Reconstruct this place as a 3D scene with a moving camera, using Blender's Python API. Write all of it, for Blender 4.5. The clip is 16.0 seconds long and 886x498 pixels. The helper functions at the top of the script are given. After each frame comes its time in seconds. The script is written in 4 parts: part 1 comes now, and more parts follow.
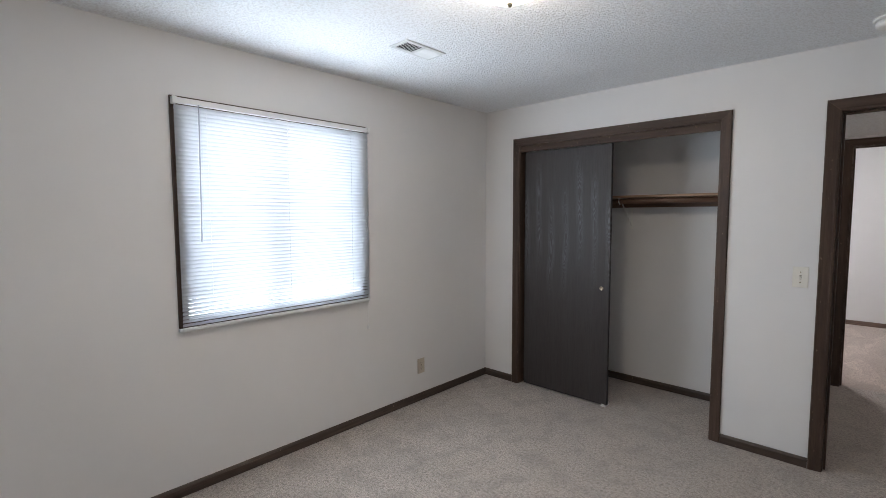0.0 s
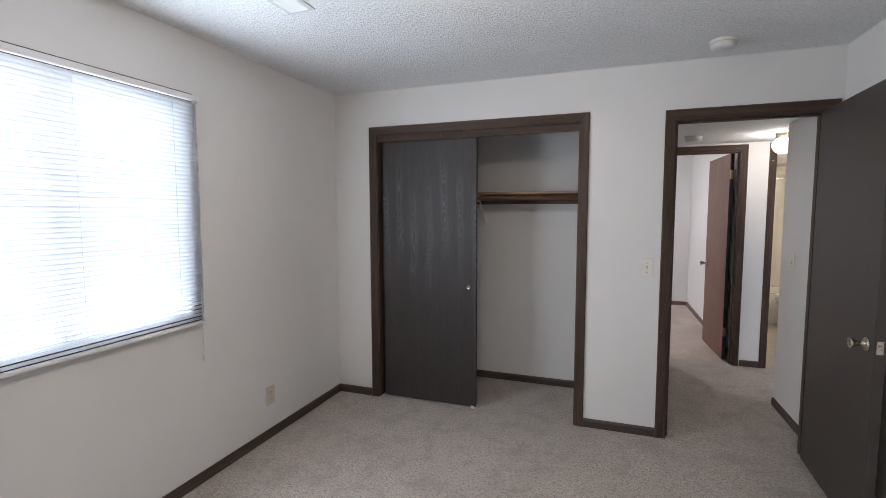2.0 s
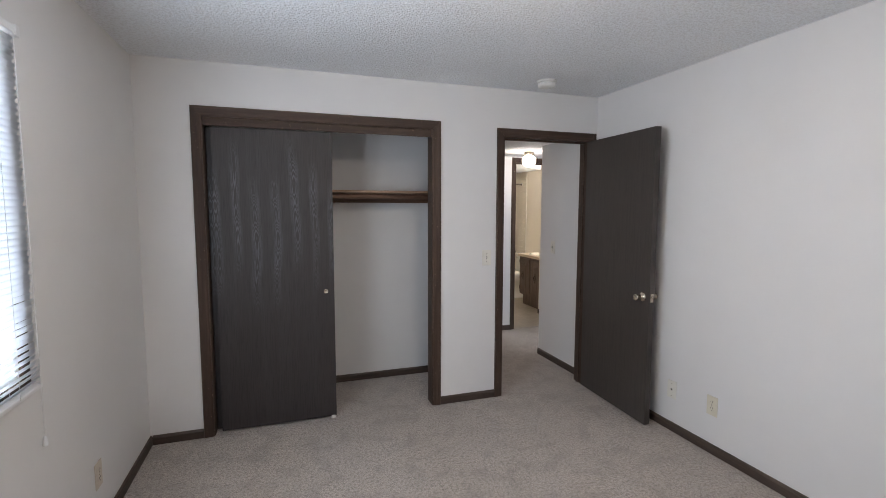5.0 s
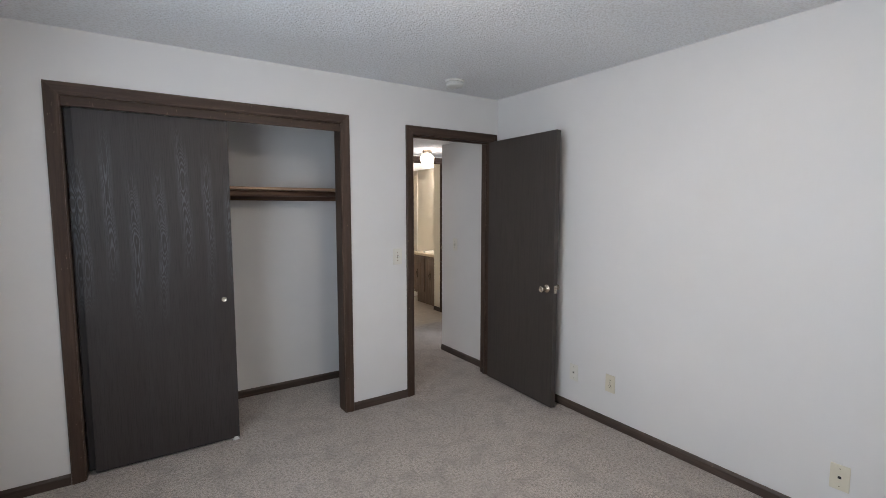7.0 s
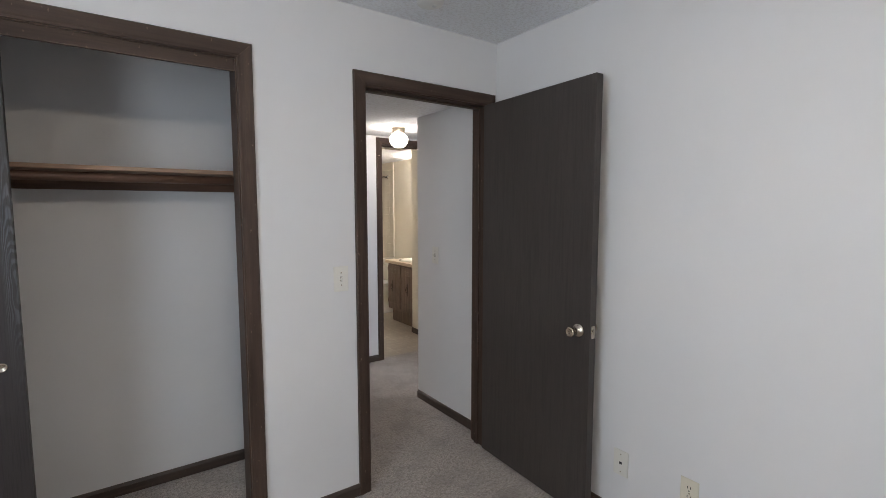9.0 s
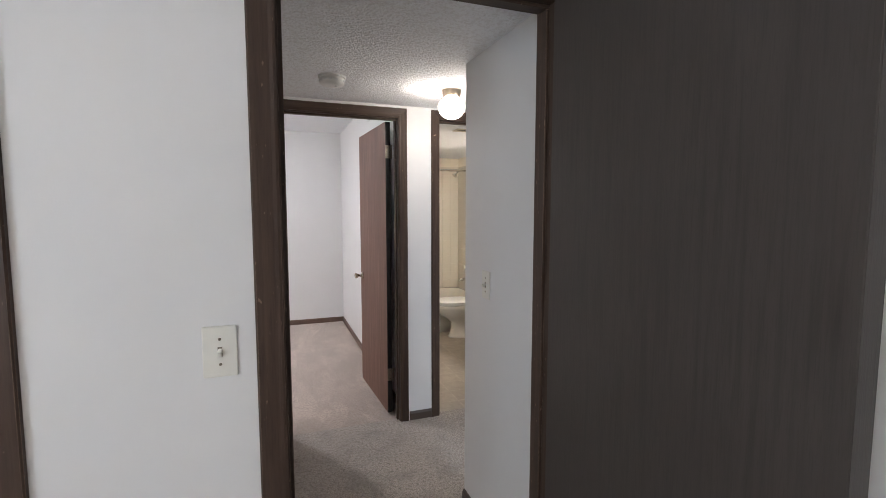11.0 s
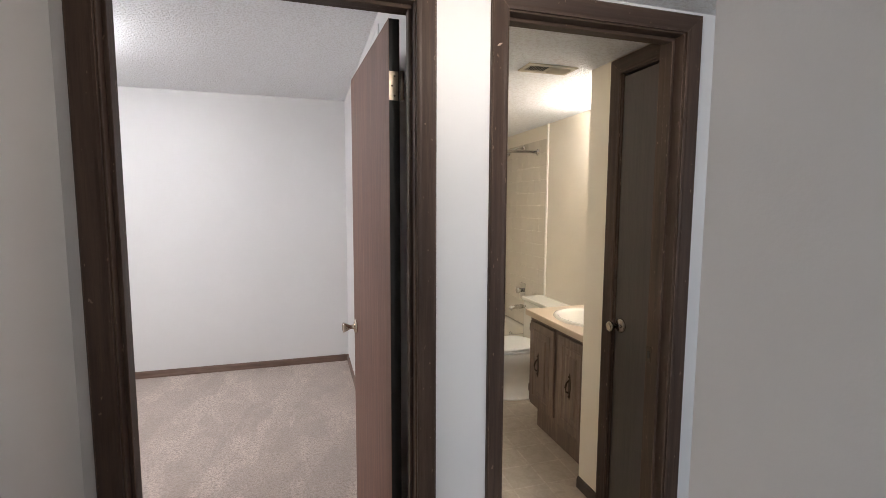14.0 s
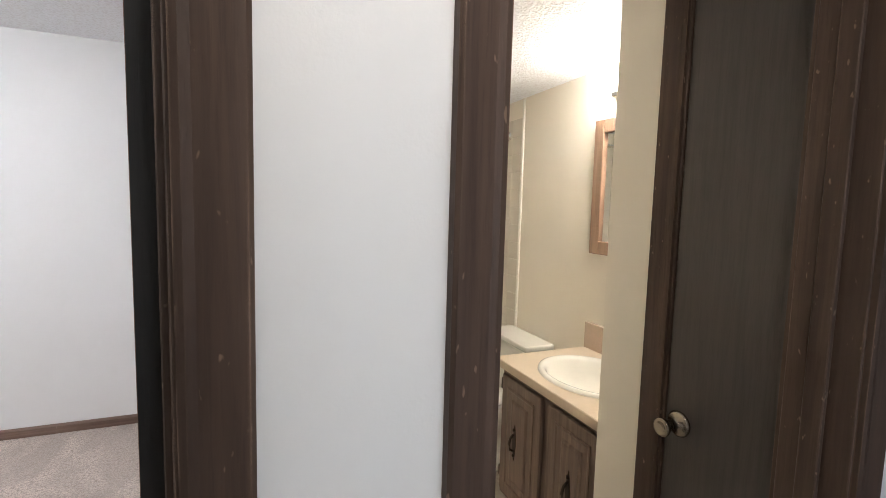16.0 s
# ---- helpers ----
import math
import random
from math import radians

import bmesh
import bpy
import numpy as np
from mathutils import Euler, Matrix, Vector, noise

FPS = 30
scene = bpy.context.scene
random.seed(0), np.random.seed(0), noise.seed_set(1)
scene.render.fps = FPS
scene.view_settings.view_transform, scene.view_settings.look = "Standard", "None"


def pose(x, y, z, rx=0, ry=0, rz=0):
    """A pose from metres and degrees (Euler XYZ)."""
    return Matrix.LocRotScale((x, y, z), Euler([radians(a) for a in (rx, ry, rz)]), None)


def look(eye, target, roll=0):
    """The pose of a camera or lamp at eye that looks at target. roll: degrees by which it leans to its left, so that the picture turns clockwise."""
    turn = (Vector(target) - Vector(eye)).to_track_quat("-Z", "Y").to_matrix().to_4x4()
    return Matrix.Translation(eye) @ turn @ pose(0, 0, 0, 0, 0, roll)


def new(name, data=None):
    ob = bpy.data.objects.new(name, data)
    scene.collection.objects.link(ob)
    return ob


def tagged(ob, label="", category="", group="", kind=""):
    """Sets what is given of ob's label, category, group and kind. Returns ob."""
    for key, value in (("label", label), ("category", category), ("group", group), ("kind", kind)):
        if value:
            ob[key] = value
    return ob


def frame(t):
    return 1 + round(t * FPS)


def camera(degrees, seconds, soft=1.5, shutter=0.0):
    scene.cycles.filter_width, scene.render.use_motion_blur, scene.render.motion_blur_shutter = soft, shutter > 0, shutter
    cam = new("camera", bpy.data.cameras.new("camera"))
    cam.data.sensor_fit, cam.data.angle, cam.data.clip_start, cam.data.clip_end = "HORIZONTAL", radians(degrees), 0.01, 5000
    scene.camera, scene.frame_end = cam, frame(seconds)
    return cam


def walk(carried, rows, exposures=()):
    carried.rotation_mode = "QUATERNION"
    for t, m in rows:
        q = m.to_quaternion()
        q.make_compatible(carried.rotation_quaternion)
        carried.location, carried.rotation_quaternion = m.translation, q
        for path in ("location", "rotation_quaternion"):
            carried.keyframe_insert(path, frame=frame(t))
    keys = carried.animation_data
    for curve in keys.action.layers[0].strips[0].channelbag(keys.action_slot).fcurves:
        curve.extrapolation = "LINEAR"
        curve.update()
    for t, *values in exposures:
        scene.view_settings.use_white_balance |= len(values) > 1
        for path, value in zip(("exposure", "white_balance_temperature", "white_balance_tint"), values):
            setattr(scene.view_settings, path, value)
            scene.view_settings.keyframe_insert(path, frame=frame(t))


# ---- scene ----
cam = camera(87.5, 16.0, soft=0.85)
PATH = [
    (0, (1.370, 0.867, 1.500), (0.002, 2.318, 1.352), -0.2),
    (0.5, (1.264, 0.872, 1.499), (0.055, 2.458, 1.345), -0.3),
    (1, (1.153, 0.905, 1.489), (0.106, 2.602, 1.336), -0.1),
    (1.5, (0.972, 0.959, 1.489), (0.108, 2.756, 1.331), 0.1),
    (2, (0.805, 0.986, 1.492), (0.134, 2.864, 1.332), -0.1),
    (2.5, (0.601, 0.955, 1.498), (0.153, 2.898, 1.341), -0.4),
    (3, (0.422, 0.945, 1.522), (0.217, 2.927, 1.35), -0.3),
    (3.5, (0.207, 0.961, 1.523), (0.247, 2.954, 1.351), -0.3),
    (4, (-0.026, 0.972, 1.514), (0.253, 2.945, 1.34), -0.1),
    (6.5, (-0.692, 0.956, 1.518), (0.313, 2.676, 1.335), 0.0),
    (7, (-0.627, 1.131, 1.508), (0.483, 2.785, 1.326), 0.0),
    (7.5, (-0.473, 1.35, 1.494), (0.708, 2.955, 1.317), 0.0),
    (8, (-0.291, 1.626, 1.482), (0.933, 3.197, 1.307), 0.0),
    (8.5, (-0.095, 1.902, 1.479), (1.141, 3.465, 1.309), -0.0),
    (8.7, (0.003, 2.011, 1.475), (1.215, 3.592, 1.302), -0.0),
    (11, (1.172, 3.077, 1.46), (1.86, 4.947, 1.289), -0.0),
    (11.5, (1.303, 3.365, 1.474), (1.838, 5.284, 1.296), -0.1),
    (12, (1.41, 3.637, 1.469), (1.79, 5.593, 1.296), -0.3),
    (12.5, (1.509, 3.933, 1.481), (1.799, 5.904, 1.3), -0.1),
    (13, (1.557, 4.229, 1.484), (1.898, 6.191, 1.296), 0.3),
    (13.5, (1.595, 4.516, 1.482), (2.047, 6.455, 1.296), 0.2),
    (14, (1.649, 4.744, 1.481), (2.215, 6.653, 1.292), 0.2),
    (14.5, (1.734, 4.997, 1.485), (2.388, 6.878, 1.306), 0.5),
    (15, (1.830, 5.231, 1.475), (2.543, 7.091, 1.295), 0.7),
    (15.5, (1.915, 5.507, 1.477), (2.678, 7.346, 1.292), 1.3),
    (16, (2.019, 5.672, 1.469), (2.773, 7.515, 1.288), 1.5),
]
walk(cam, [(t, look(eye, target, roll)) for t, eye, target, roll in PATH],
     exposures=[(0, 0.46, 6440, 12), (1.5, 0.58, 6450, 13), (4, 0.60, 6450, 14), (6.5, 0.60, 6400, 13), (7.5, 0.58, 6360, 12), (8.5, 0.58, 6360, 12), (11, 0.75, 6380, 12), (12.5, 1.06, 6400, 11), (13.2, 0.94, 6430, 12), (14, 0.72, 6480, 12), (14.5, 0.68, 6480, 12), (15, 0.80, 6420, 11), (16, 0.78, 6330, 10)])


# ---- world and large lights ----
world = bpy.data.worlds.new("world")
scene.world = world
world.use_nodes = True
wn = world.node_tree.nodes
sky = wn.new("ShaderNodeTexSky")
sky.sky_type = "NISHITA"
sky.sun_disc = False
sky.sun_elevation, sky.sun_rotation = radians(38), radians(60)
world.node_tree.links.new(sky.outputs[0], wn["Background"].inputs[0])
wn["Background"].inputs[1].default_value = 0.10
sun = new("sun", bpy.data.lights.new("sun", "SUN"))
sun.data.energy, sun.data.angle, sun.data.color = 1.0, radians(12), (1.0, 0.96, 0.9)
sun.matrix_world = look((20, 12, 18), (0, 0, 0))

SKY_BEHIND, WINDOW_SKY, UNSEEN_SKY = 100.0, 18.5, 20.0
DOME, GLOBE, DOME_2, BATH_BULB = 30.0, 28.0, 74.0, 80.0
def area_lamp(name, width, height, energy, colour, m):
    lamp = new(name, bpy.data.lights.new(name, "AREA"))
    lamp.data.shape, lamp.data.size, lamp.data.size_y = "RECTANGLE", width, height
    lamp.data.energy, lamp.data.color = energy, colour
    lamp.matrix_world = m
    return lamp


# daylight on the outside of the glass, and the same daylight as the blind passes it on into the room
area_lamp("window_skylight", 2.3, 2.3, SKY_BEHIND, (0.84, 0.93, 1.0), look((-1.85, 2.27, 1.55), (0.4, 2.27, 1.50)))
area_lamp("window_daylight", 1.14, 1.10, WINDOW_SKY, (0.77, 0.895, 1.0), look((-1.222, 2.27, 1.48), (0.4, 2.27, 1.48)))
# Assumed daylight from an unseen window at the end of the hall arm.
area_lamp("hall_unseen_skylight", 0.80, 1.20, UNSEEN_SKY, (0.80, 0.90, 1.0), look((2.70, 1.93, 1.45), (2.70, 6.0, 1.2)))


# ---- materials ----
class Mat:
    """A node material with one principled shader and a few helpers."""

    def __init__(self, name, base=(0.5, 0.5, 0.5), rough=0.5, metal=0.0, spec=0.5):
        self.m = bpy.data.materials.new(name)
        self.m.use_nodes = True
        self.t = self.m.node_tree
        self.b = self.t.nodes["Principled BSDF"]
        self.b.inputs["Base Color"].default_value = (*base, 1)
        self.b.inputs["Roughness"].default_value = rough
        self.b.inputs["Metallic"].default_value = metal
        self.b.inputs["Specular IOR Level"].default_value = spec

    def node(self, kind, **values):
        n = self.t.nodes.new(kind)
        for k, v in values.items():
            n.inputs[k.replace("_", " ")].default_value = v
        return n

    def link(self, a, b):
        self.t.links.new(a, b)

    def coords(self, scale=(1, 1, 1)):
        c = self.t.nodes.new("ShaderNodeTexCoord")
        m = self.t.nodes.new("ShaderNodeMapping")
        m.inputs["Scale"].default_value = scale
        self.link(c.outputs["Object"], m.inputs["Vector"])
        return m.outputs["Vector"]

    def noise(self, scale, detail=4.0, rough=0.55, stretch=(1, 1, 1), distortion=0.0):
        n = self.node("ShaderNodeTexNoise", Scale=scale, Detail=detail, Roughness=rough, Distortion=distortion)
        self.link(self.coords(stretch), n.inputs["Vector"])
        return n.outputs["Fac"]

    def ramp(self, fac, stops):
        r = self.t.nodes.new("ShaderNodeValToRGB")
        e = r.color_ramp.elements
        while len(e) < len(stops):
            e.new(0.5)
        for el, (p, c) in zip(e, stops):
            el.position = p
            el.color = (*c, 1) if len(c) == 3 else c
        self.link(fac, r.inputs["Fac"])
        return r.outputs["Color"]

    def mix(self, fac, a, b, blend="MIX"):
        n = self.t.nodes.new("ShaderNodeMix")
        n.data_type, n.blend_type = "RGBA", blend
        for value, sock in ((fac, n.inputs[0]), (a, n.inputs[6]), (b, n.inputs[7])):
            if isinstance(value, (int, float)):
                sock.default_value = value
            elif isinstance(value, tuple):
                sock.default_value = (*value, 1)
            else:
                self.link(value, sock)
        return n.outputs[2]

    def base(self, colour):
        self.link(colour, self.b.inputs["Base Color"])
        return self

    def rough(self, fac, lo, hi):
        n = self.t.nodes.new("ShaderNodeMapRange")
        n.inputs["To Min"].default_value, n.inputs["To Max"].default_value = lo, hi
        self.link(fac, n.inputs["Value"])
        self.link(n.outputs[0], self.b.inputs["Roughness"])
        return self

    def bump(self, height, strength, distance=0.01):
        n = self.node("ShaderNodeBump", Strength=strength, Distance=distance)
        self.link(height, n.inputs["Height"])
        if self.b.inputs["Normal"].is_linked:
            self.link(self.b.inputs["Normal"].links[0].from_socket, n.inputs["Normal"])
        self.link(n.outputs["Normal"], self.b.inputs["Normal"])
        return self


def wall_paint(name, colour, rough=0.5):
    k = Mat(name, colour, rough, spec=0.35)
    big = k.noise(1.3, 5, 0.6)
    dark = tuple(c * 0.955 for c in colour)
    c1 = k.ramp(big, [(0.32, dark), (0.68, colour)])
    scuff = k.noise(7.0, 6, 0.7, (1, 1, 0.5))
    c2 = k.mix(k.ramp(scuff, [(0.66, (0, 0, 0)), (0.80, (0.25, 0.25, 0.25))]), c1, tuple(c * 0.86 for c in colour))
    k.base(c2)
    k.bump(k.noise(240, 3, 0.6), 0.10, 0.002)
    k.bump(k.noise(26, 3, 0.5), 0.07, 0.004)
    k.rough(big, rough - 0.06, rough + 0.08)
    return k.m


def popcorn(name, colour):
    k = Mat(name, colour, 0.95, spec=0.1)
    v = k.node("ShaderNodeTexVoronoi", Scale=84.0)
    v.feature = "SMOOTH_F1"
    v.inputs["Smoothness"].default_value = 0.35
    jig = k.node("ShaderNodeTexNoise", Scale=50.0, Detail=3.0)
    k.link(k.coords(), jig.inputs["Vector"])
    add = k.t.nodes.new("ShaderNodeVectorMath")
    add.operation = "MULTIPLY_ADD"
    k.link(jig.outputs["Color"], add.inputs[0])
    add.inputs[1].default_value = (0.018, 0.018, 0.018)
    k.link(k.coords(), add.inputs[2])
    k.link(add.outputs[0], v.inputs["Vector"])
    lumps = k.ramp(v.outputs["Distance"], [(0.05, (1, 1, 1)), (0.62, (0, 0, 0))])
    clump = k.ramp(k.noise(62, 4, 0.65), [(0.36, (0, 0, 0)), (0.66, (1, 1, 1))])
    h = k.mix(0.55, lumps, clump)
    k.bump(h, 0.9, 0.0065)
    # Pits are darker in the base colour too: the lumps' shade is painted in.
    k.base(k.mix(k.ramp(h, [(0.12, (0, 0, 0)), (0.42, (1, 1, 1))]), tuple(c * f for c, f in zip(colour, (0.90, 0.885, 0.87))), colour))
    return k.m


def carpet(name, lo, hi, vacuum=False):
    k = Mat(name, lo, 0.98, spec=0.05)
    k.b.inputs["Sheen Weight"].default_value = 0.25
    k.b.inputs["Sheen Roughness"].default_value = 0.6
    tuft = k.noise(140, 4, 0.85)
    twist = k.noise(60, 4, 0.75)
    wear = k.noise(6.0, 6, 0.66, distortion=0.5)
    patch = k.noise(1.3, 4, 0.55, distortion=0.5)
    c = k.ramp(tuft, [(0.37, tuple(x * 0.34 for x in lo)), (0.50, lo), (0.62, hi)])
    soft_wear = 0.20 if vacuum else 0.50
    c = k.mix(k.ramp(wear, [(0.38, (soft_wear,) * 3), (0.52, (0, 0, 0))]), c, tuple(x * 0.56 for x in lo))
    c = k.mix(k.ramp(patch, [(0.42, (0.28, 0.28, 0.28)), (0.62, (0, 0, 0))]), c, tuple(x * 0.76 for x in lo))
    dark_twist = 0.72 if vacuum else 0.78
    c = k.mix(k.ramp(twist, [(0.38, (dark_twist,) * 3), (0.51, (0, 0, 0))]), c, tuple(x * 0.38 for x in lo))
    if vacuum:
        for turn, scale, depth in ((24, (4.2, 1.5, 1), 0.42), (-31, (3.4, 1.7, 1), 0.32)):
            way = k.t.nodes.new("ShaderNodeMapping")
            way.inputs["Rotation"].default_value = (0, 0, radians(turn))
            way.inputs["Scale"].default_value = scale
            k.link(k.coords(), way.inputs["Vector"])
            stroke = k.node("ShaderNodeTexNoise", Scale=1.0, Detail=3.0, Roughness=0.55, Distortion=0.5)
            k.link(way.outputs[0], stroke.inputs["Vector"])
            c = k.mix(k.ramp(stroke.outputs["Fac"], [(0.47, (depth,) * 3), (0.53, (0, 0, 0))]), c, tuple(x * 0.55 for x in lo))
    k.base(c)
    k.bump(twist, 0.55, 0.012)
    k.bump(tuft, 0.6, 0.006)
    k.bump(wear, 0.35, 0.02)
    return k.m


def stained_wood(name, dark, light, rough=0.42, chips=0.0, grain=34.0, along="z", spec=0.45):
    stretch = {"z": (1, 1, 0.045), "x": (0.045, 1, 1), "y": (1, 0.045, 1)}[along]
    k = Mat(name, dark, rough, spec=spec)
    g = k.noise(grain, 6, 0.62, stretch, 0.35)
    fine = k.noise(grain * 5, 4, 0.7, stretch)
    tone = k.noise(2.2, 3, 0.5)
    c = k.ramp(g, [(0.33, tuple(x * 0.72 for x in dark)), (0.5, dark), (0.72, light)])
    c = k.mix(k.ramp(fine, [(0.36, (0.5, 0.5, 0.5)), (0.50, (0, 0, 0))]), c, tuple(x * 0.62 for x in dark))
    c = k.mix(k.ramp(tone, [(0.35, (0.35, 0.35, 0.35)), (0.65, (0, 0, 0))]), c, tuple(x * 0.8 for x in dark))
    if chips:
        chip = k.noise(85, 2, 0.5, (1, 1, 0.45))
        c = k.mix(k.ramp(chip, [(0.695, (0, 0, 0)), (0.74, (chips, chips, chips))]), c, (0.30, 0.21, 0.15))
        soft_edge = k.node("ShaderNodeBevel", Radius=0.0035)
        soft_edge.samples = 4
        geo = k.t.nodes.new("ShaderNodeNewGeometry")
        dot = k.t.nodes.new("ShaderNodeVectorMath")
        dot.operation = "DOT_PRODUCT"
        k.link(soft_edge.outputs[0], dot.inputs[0])
        k.link(geo.outputs["Normal"], dot.inputs[1])
        edge = k.ramp(dot.outputs["Value"], [(0.90, (1, 1, 1)), (0.985, (0, 0, 0))])
        worn = k.ramp(k.noise(46, 5, 0.75, stretch), [(0.46, (0, 0, 0)), (0.60, (0.85, 0.85, 0.85))])
        c = k.mix(k.mix(1.0, edge, worn, "MULTIPLY"), c, (0.27, 0.19, 0.14))
    k.base(c)
    k.rough(g, rough - 0.07, rough + 0.12)
    k.bump(fine, 0.16, 0.002)
    k.bump(g, 0.12, 0.003)
    return k.m


def ash_veneer(name, dark, light, rough=0.36):
    """Dark ash with columns of nested cathedral arches in the upper middle and straight pores elsewhere."""
    k = Mat(name, dark, rough, spec=0.5)

    def op(kind, a, b=0.0, c=0.0):
        n = k.t.nodes.new("ShaderNodeMath")
        n.operation = kind
        for v, s in zip((a, b, c), n.inputs):
            if isinstance(v, (int, float)):
                s.default_value = v
            else:
                k.link(v, s)
        return n.outputs[0]

    sep = k.t.nodes.new("ShaderNodeSeparateXYZ")
    k.link(k.coords(), sep.inputs[0])
    x, z = sep.outputs["X"], sep.outputs["Z"]
    warp = op("MULTIPLY_ADD", k.noise(2.6, 2, 0.5, (1, 1, 0.5)), 0.10, x)
    lane = op("MULTIPLY", warp, 8.2)
    idx = op("FLOOR", lane)
    u = op("SUBTRACT", op("FRACT", lane), 0.5)
    uu = op("MULTIPLY", u, u)
    own = k.t.nodes.new("ShaderNodeCombineXYZ")
    k.link(op("MULTIPLY", idx, 3.71), own.inputs[0])
    k.link(op("MULTIPLY", z, 3.4), own.inputs[2])
    rise = k.node("ShaderNodeTexNoise", Scale=1.0, Detail=1.5, Roughness=0.5)
    k.link(own.outputs[0], rise.inputs["Vector"])
    seat = k.node("ShaderNodeTexWhiteNoise")
    seat.noise_dimensions = "1D"
    k.link(idx, seat.inputs["W"])
    jag = k.noise(150, 2, 0.6, (1, 1, 0.12))
    f = op("ADD", op("MULTIPLY_ADD", uu, 5.0, op("MULTIPLY", rise.outputs[0], 1.1)), op("MULTIPLY_ADD", jag, 0.05, op("MULTIPLY", z, 0.55)))
    lines = op("FRACT", op("MULTIPLY", f, 15.0))
    arches = k.ramp(lines, [(0.0, (0, 0, 0)), (0.42, (0.04, 0.04, 0.04)), (0.56, (1, 1, 1)), (0.80, (1, 1, 1)), (1.0, (0, 0, 0))])
    high = op("MULTIPLY_ADD", seat.outputs["Value"], 0.16, op("MULTIPLY", z, 0.5))
    band = k.ramp(high, [(0.52, (0, 0, 0)), (0.68, (1, 1, 1)), (0.90, (1, 1, 1)), (1.0, (0, 0, 0))])
    core = k.ramp(uu, [(0.030, (1, 1, 1)), (0.085, (0, 0, 0))])
    some = k.ramp(k.noise(9, 2, 0.4, (1, 1, 0.25)), [(0.36, (0.25, 0.25, 0.25)), (0.55, (1, 1, 1))])
    fig = k.mix(1.0, k.mix(1.0, arches, band, "MULTIPLY"), k.mix(1.0, core, some, "MULTIPLY"), "MULTIPLY")
    pores = k.noise(190, 4, 0.7, (1, 1, 0.03))
    tone = k.noise(30, 3, 0.6, (1, 1, 0.02))
    c = k.mix(k.ramp(tone, [(0.38, (0, 0, 0)), (0.7, (0.09, 0.09, 0.09))]), dark, light)
    # Grain figure in a pale grey: the veneer's sheen is put into its colour.
    c = k.mix(fig, c, light)
    c = k.mix(k.ramp(pores, [(0.38, (0.65, 0.65, 0.65)), (0.52, (0, 0, 0))]), c, tuple(q * 0.5 for q in dark))
    k.base(c)
    k.rough(fig, rough + 0.08, rough - 0.08)
    k.bump(fig, 0.25, 0.002)
    k.bump(pores, 0.2, 0.0015)
    return k.m


def plain(name, colour, rough, metal=0.0, vary=0.06, scale=18.0, bump=0.03):
    k = Mat(name, colour, rough, metal)
    n = k.noise(scale, 4, 0.6)
    k.base(k.ramp(n, [(0.3, tuple(c * (1 - vary) for c in colour)), (0.7, colour)]))
    k.rough(n, max(0.03, rough - 0.05), rough + 0.06)
    if bump:
        k.bump(n, bump, 0.002)
    return k.m


def glow(name, colour, strength):
    k = Mat(name, (0.9, 0.9, 0.9), 0.3)
    k.b.inputs["Emission Color"].default_value = (*colour, 1)
    k.b.inputs["Emission Strength"].default_value = strength
    return k.m


M_WALL = wall_paint("wall_paint_white", (0.760, 0.748, 0.741))
M_WALL_BATH = wall_paint("wall_paint_cream", (0.85, 0.785, 0.67), 0.42)
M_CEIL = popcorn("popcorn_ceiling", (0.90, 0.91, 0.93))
M_CARPET = carpet("taupe_carpet", (0.47, 0.405, 0.358), (0.70, 0.625, 0.565))
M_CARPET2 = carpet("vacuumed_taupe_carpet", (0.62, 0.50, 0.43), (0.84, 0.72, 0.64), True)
M_TRIM = stained_wood("dark_brown_trim", (0.068, 0.043, 0.032), (0.104, 0.067, 0.050), 0.46, chips=0.55, spec=0.24)
M_TRIM_X = stained_wood("dark_brown_trim_level", (0.068, 0.043, 0.032), (0.104, 0.067, 0.050), 0.46, chips=0.5, along="x", spec=0.24)
M_BASE = stained_wood("baseboard_brown", (0.066, 0.045, 0.035), (0.11, 0.078, 0.06), 0.45, chips=0.7, along="x")
M_BASE2 = stained_wood("baseboard_mid_brown", (0.18, 0.115, 0.088), (0.26, 0.175, 0.138), 0.5, chips=0.5, along="x", spec=0.3)
M_ASH = ash_veneer("dark_ash_veneer", (0.036, 0.029, 0.028), (0.090, 0.092, 0.099), 0.44)
M_DOOR = stained_wood("dark_door_veneer", (0.056, 0.046, 0.041), (0.064, 0.053, 0.047), 0.42, grain=60, spec=0.45)
M_DOOR_RED = stained_wood("reddish_brown_door", (0.200, 0.108, 0.080), (0.275, 0.162, 0.122), 0.56, grain=40, spec=0.25)
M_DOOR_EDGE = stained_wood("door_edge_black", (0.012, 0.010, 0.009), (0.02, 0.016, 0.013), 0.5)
M_SHELF = stained_wood("shelf_wood", (0.36, 0.225, 0.145), (0.46, 0.31, 0.21), 0.5, along="x")
M_CLEAT = stained_wood("cleat_wood", (0.15, 0.080, 0.052), (0.21, 0.12, 0.08), 0.5, along="x")
M_OAK = stained_wood("vanity_oak", (0.185, 0.130, 0.100), (0.27, 0.20, 0.155), 0.5, grain=42)
M_MED = stained_wood("medicine_frame_oak", (0.27, 0.165, 0.105), (0.36, 0.235, 0.16), 0.5, grain=42)
M_WHITE = plain("white_plastic", (0.78, 0.77, 0.74), 0.35, vary=0.04)
M_IVORY = plain("ivory_plastic", (0.77, 0.745, 0.68), 0.35, vary=0.05)
M_BEIGE = plain("beige_plastic", (0.60, 0.52, 0.43), 0.35, vary=0.05)
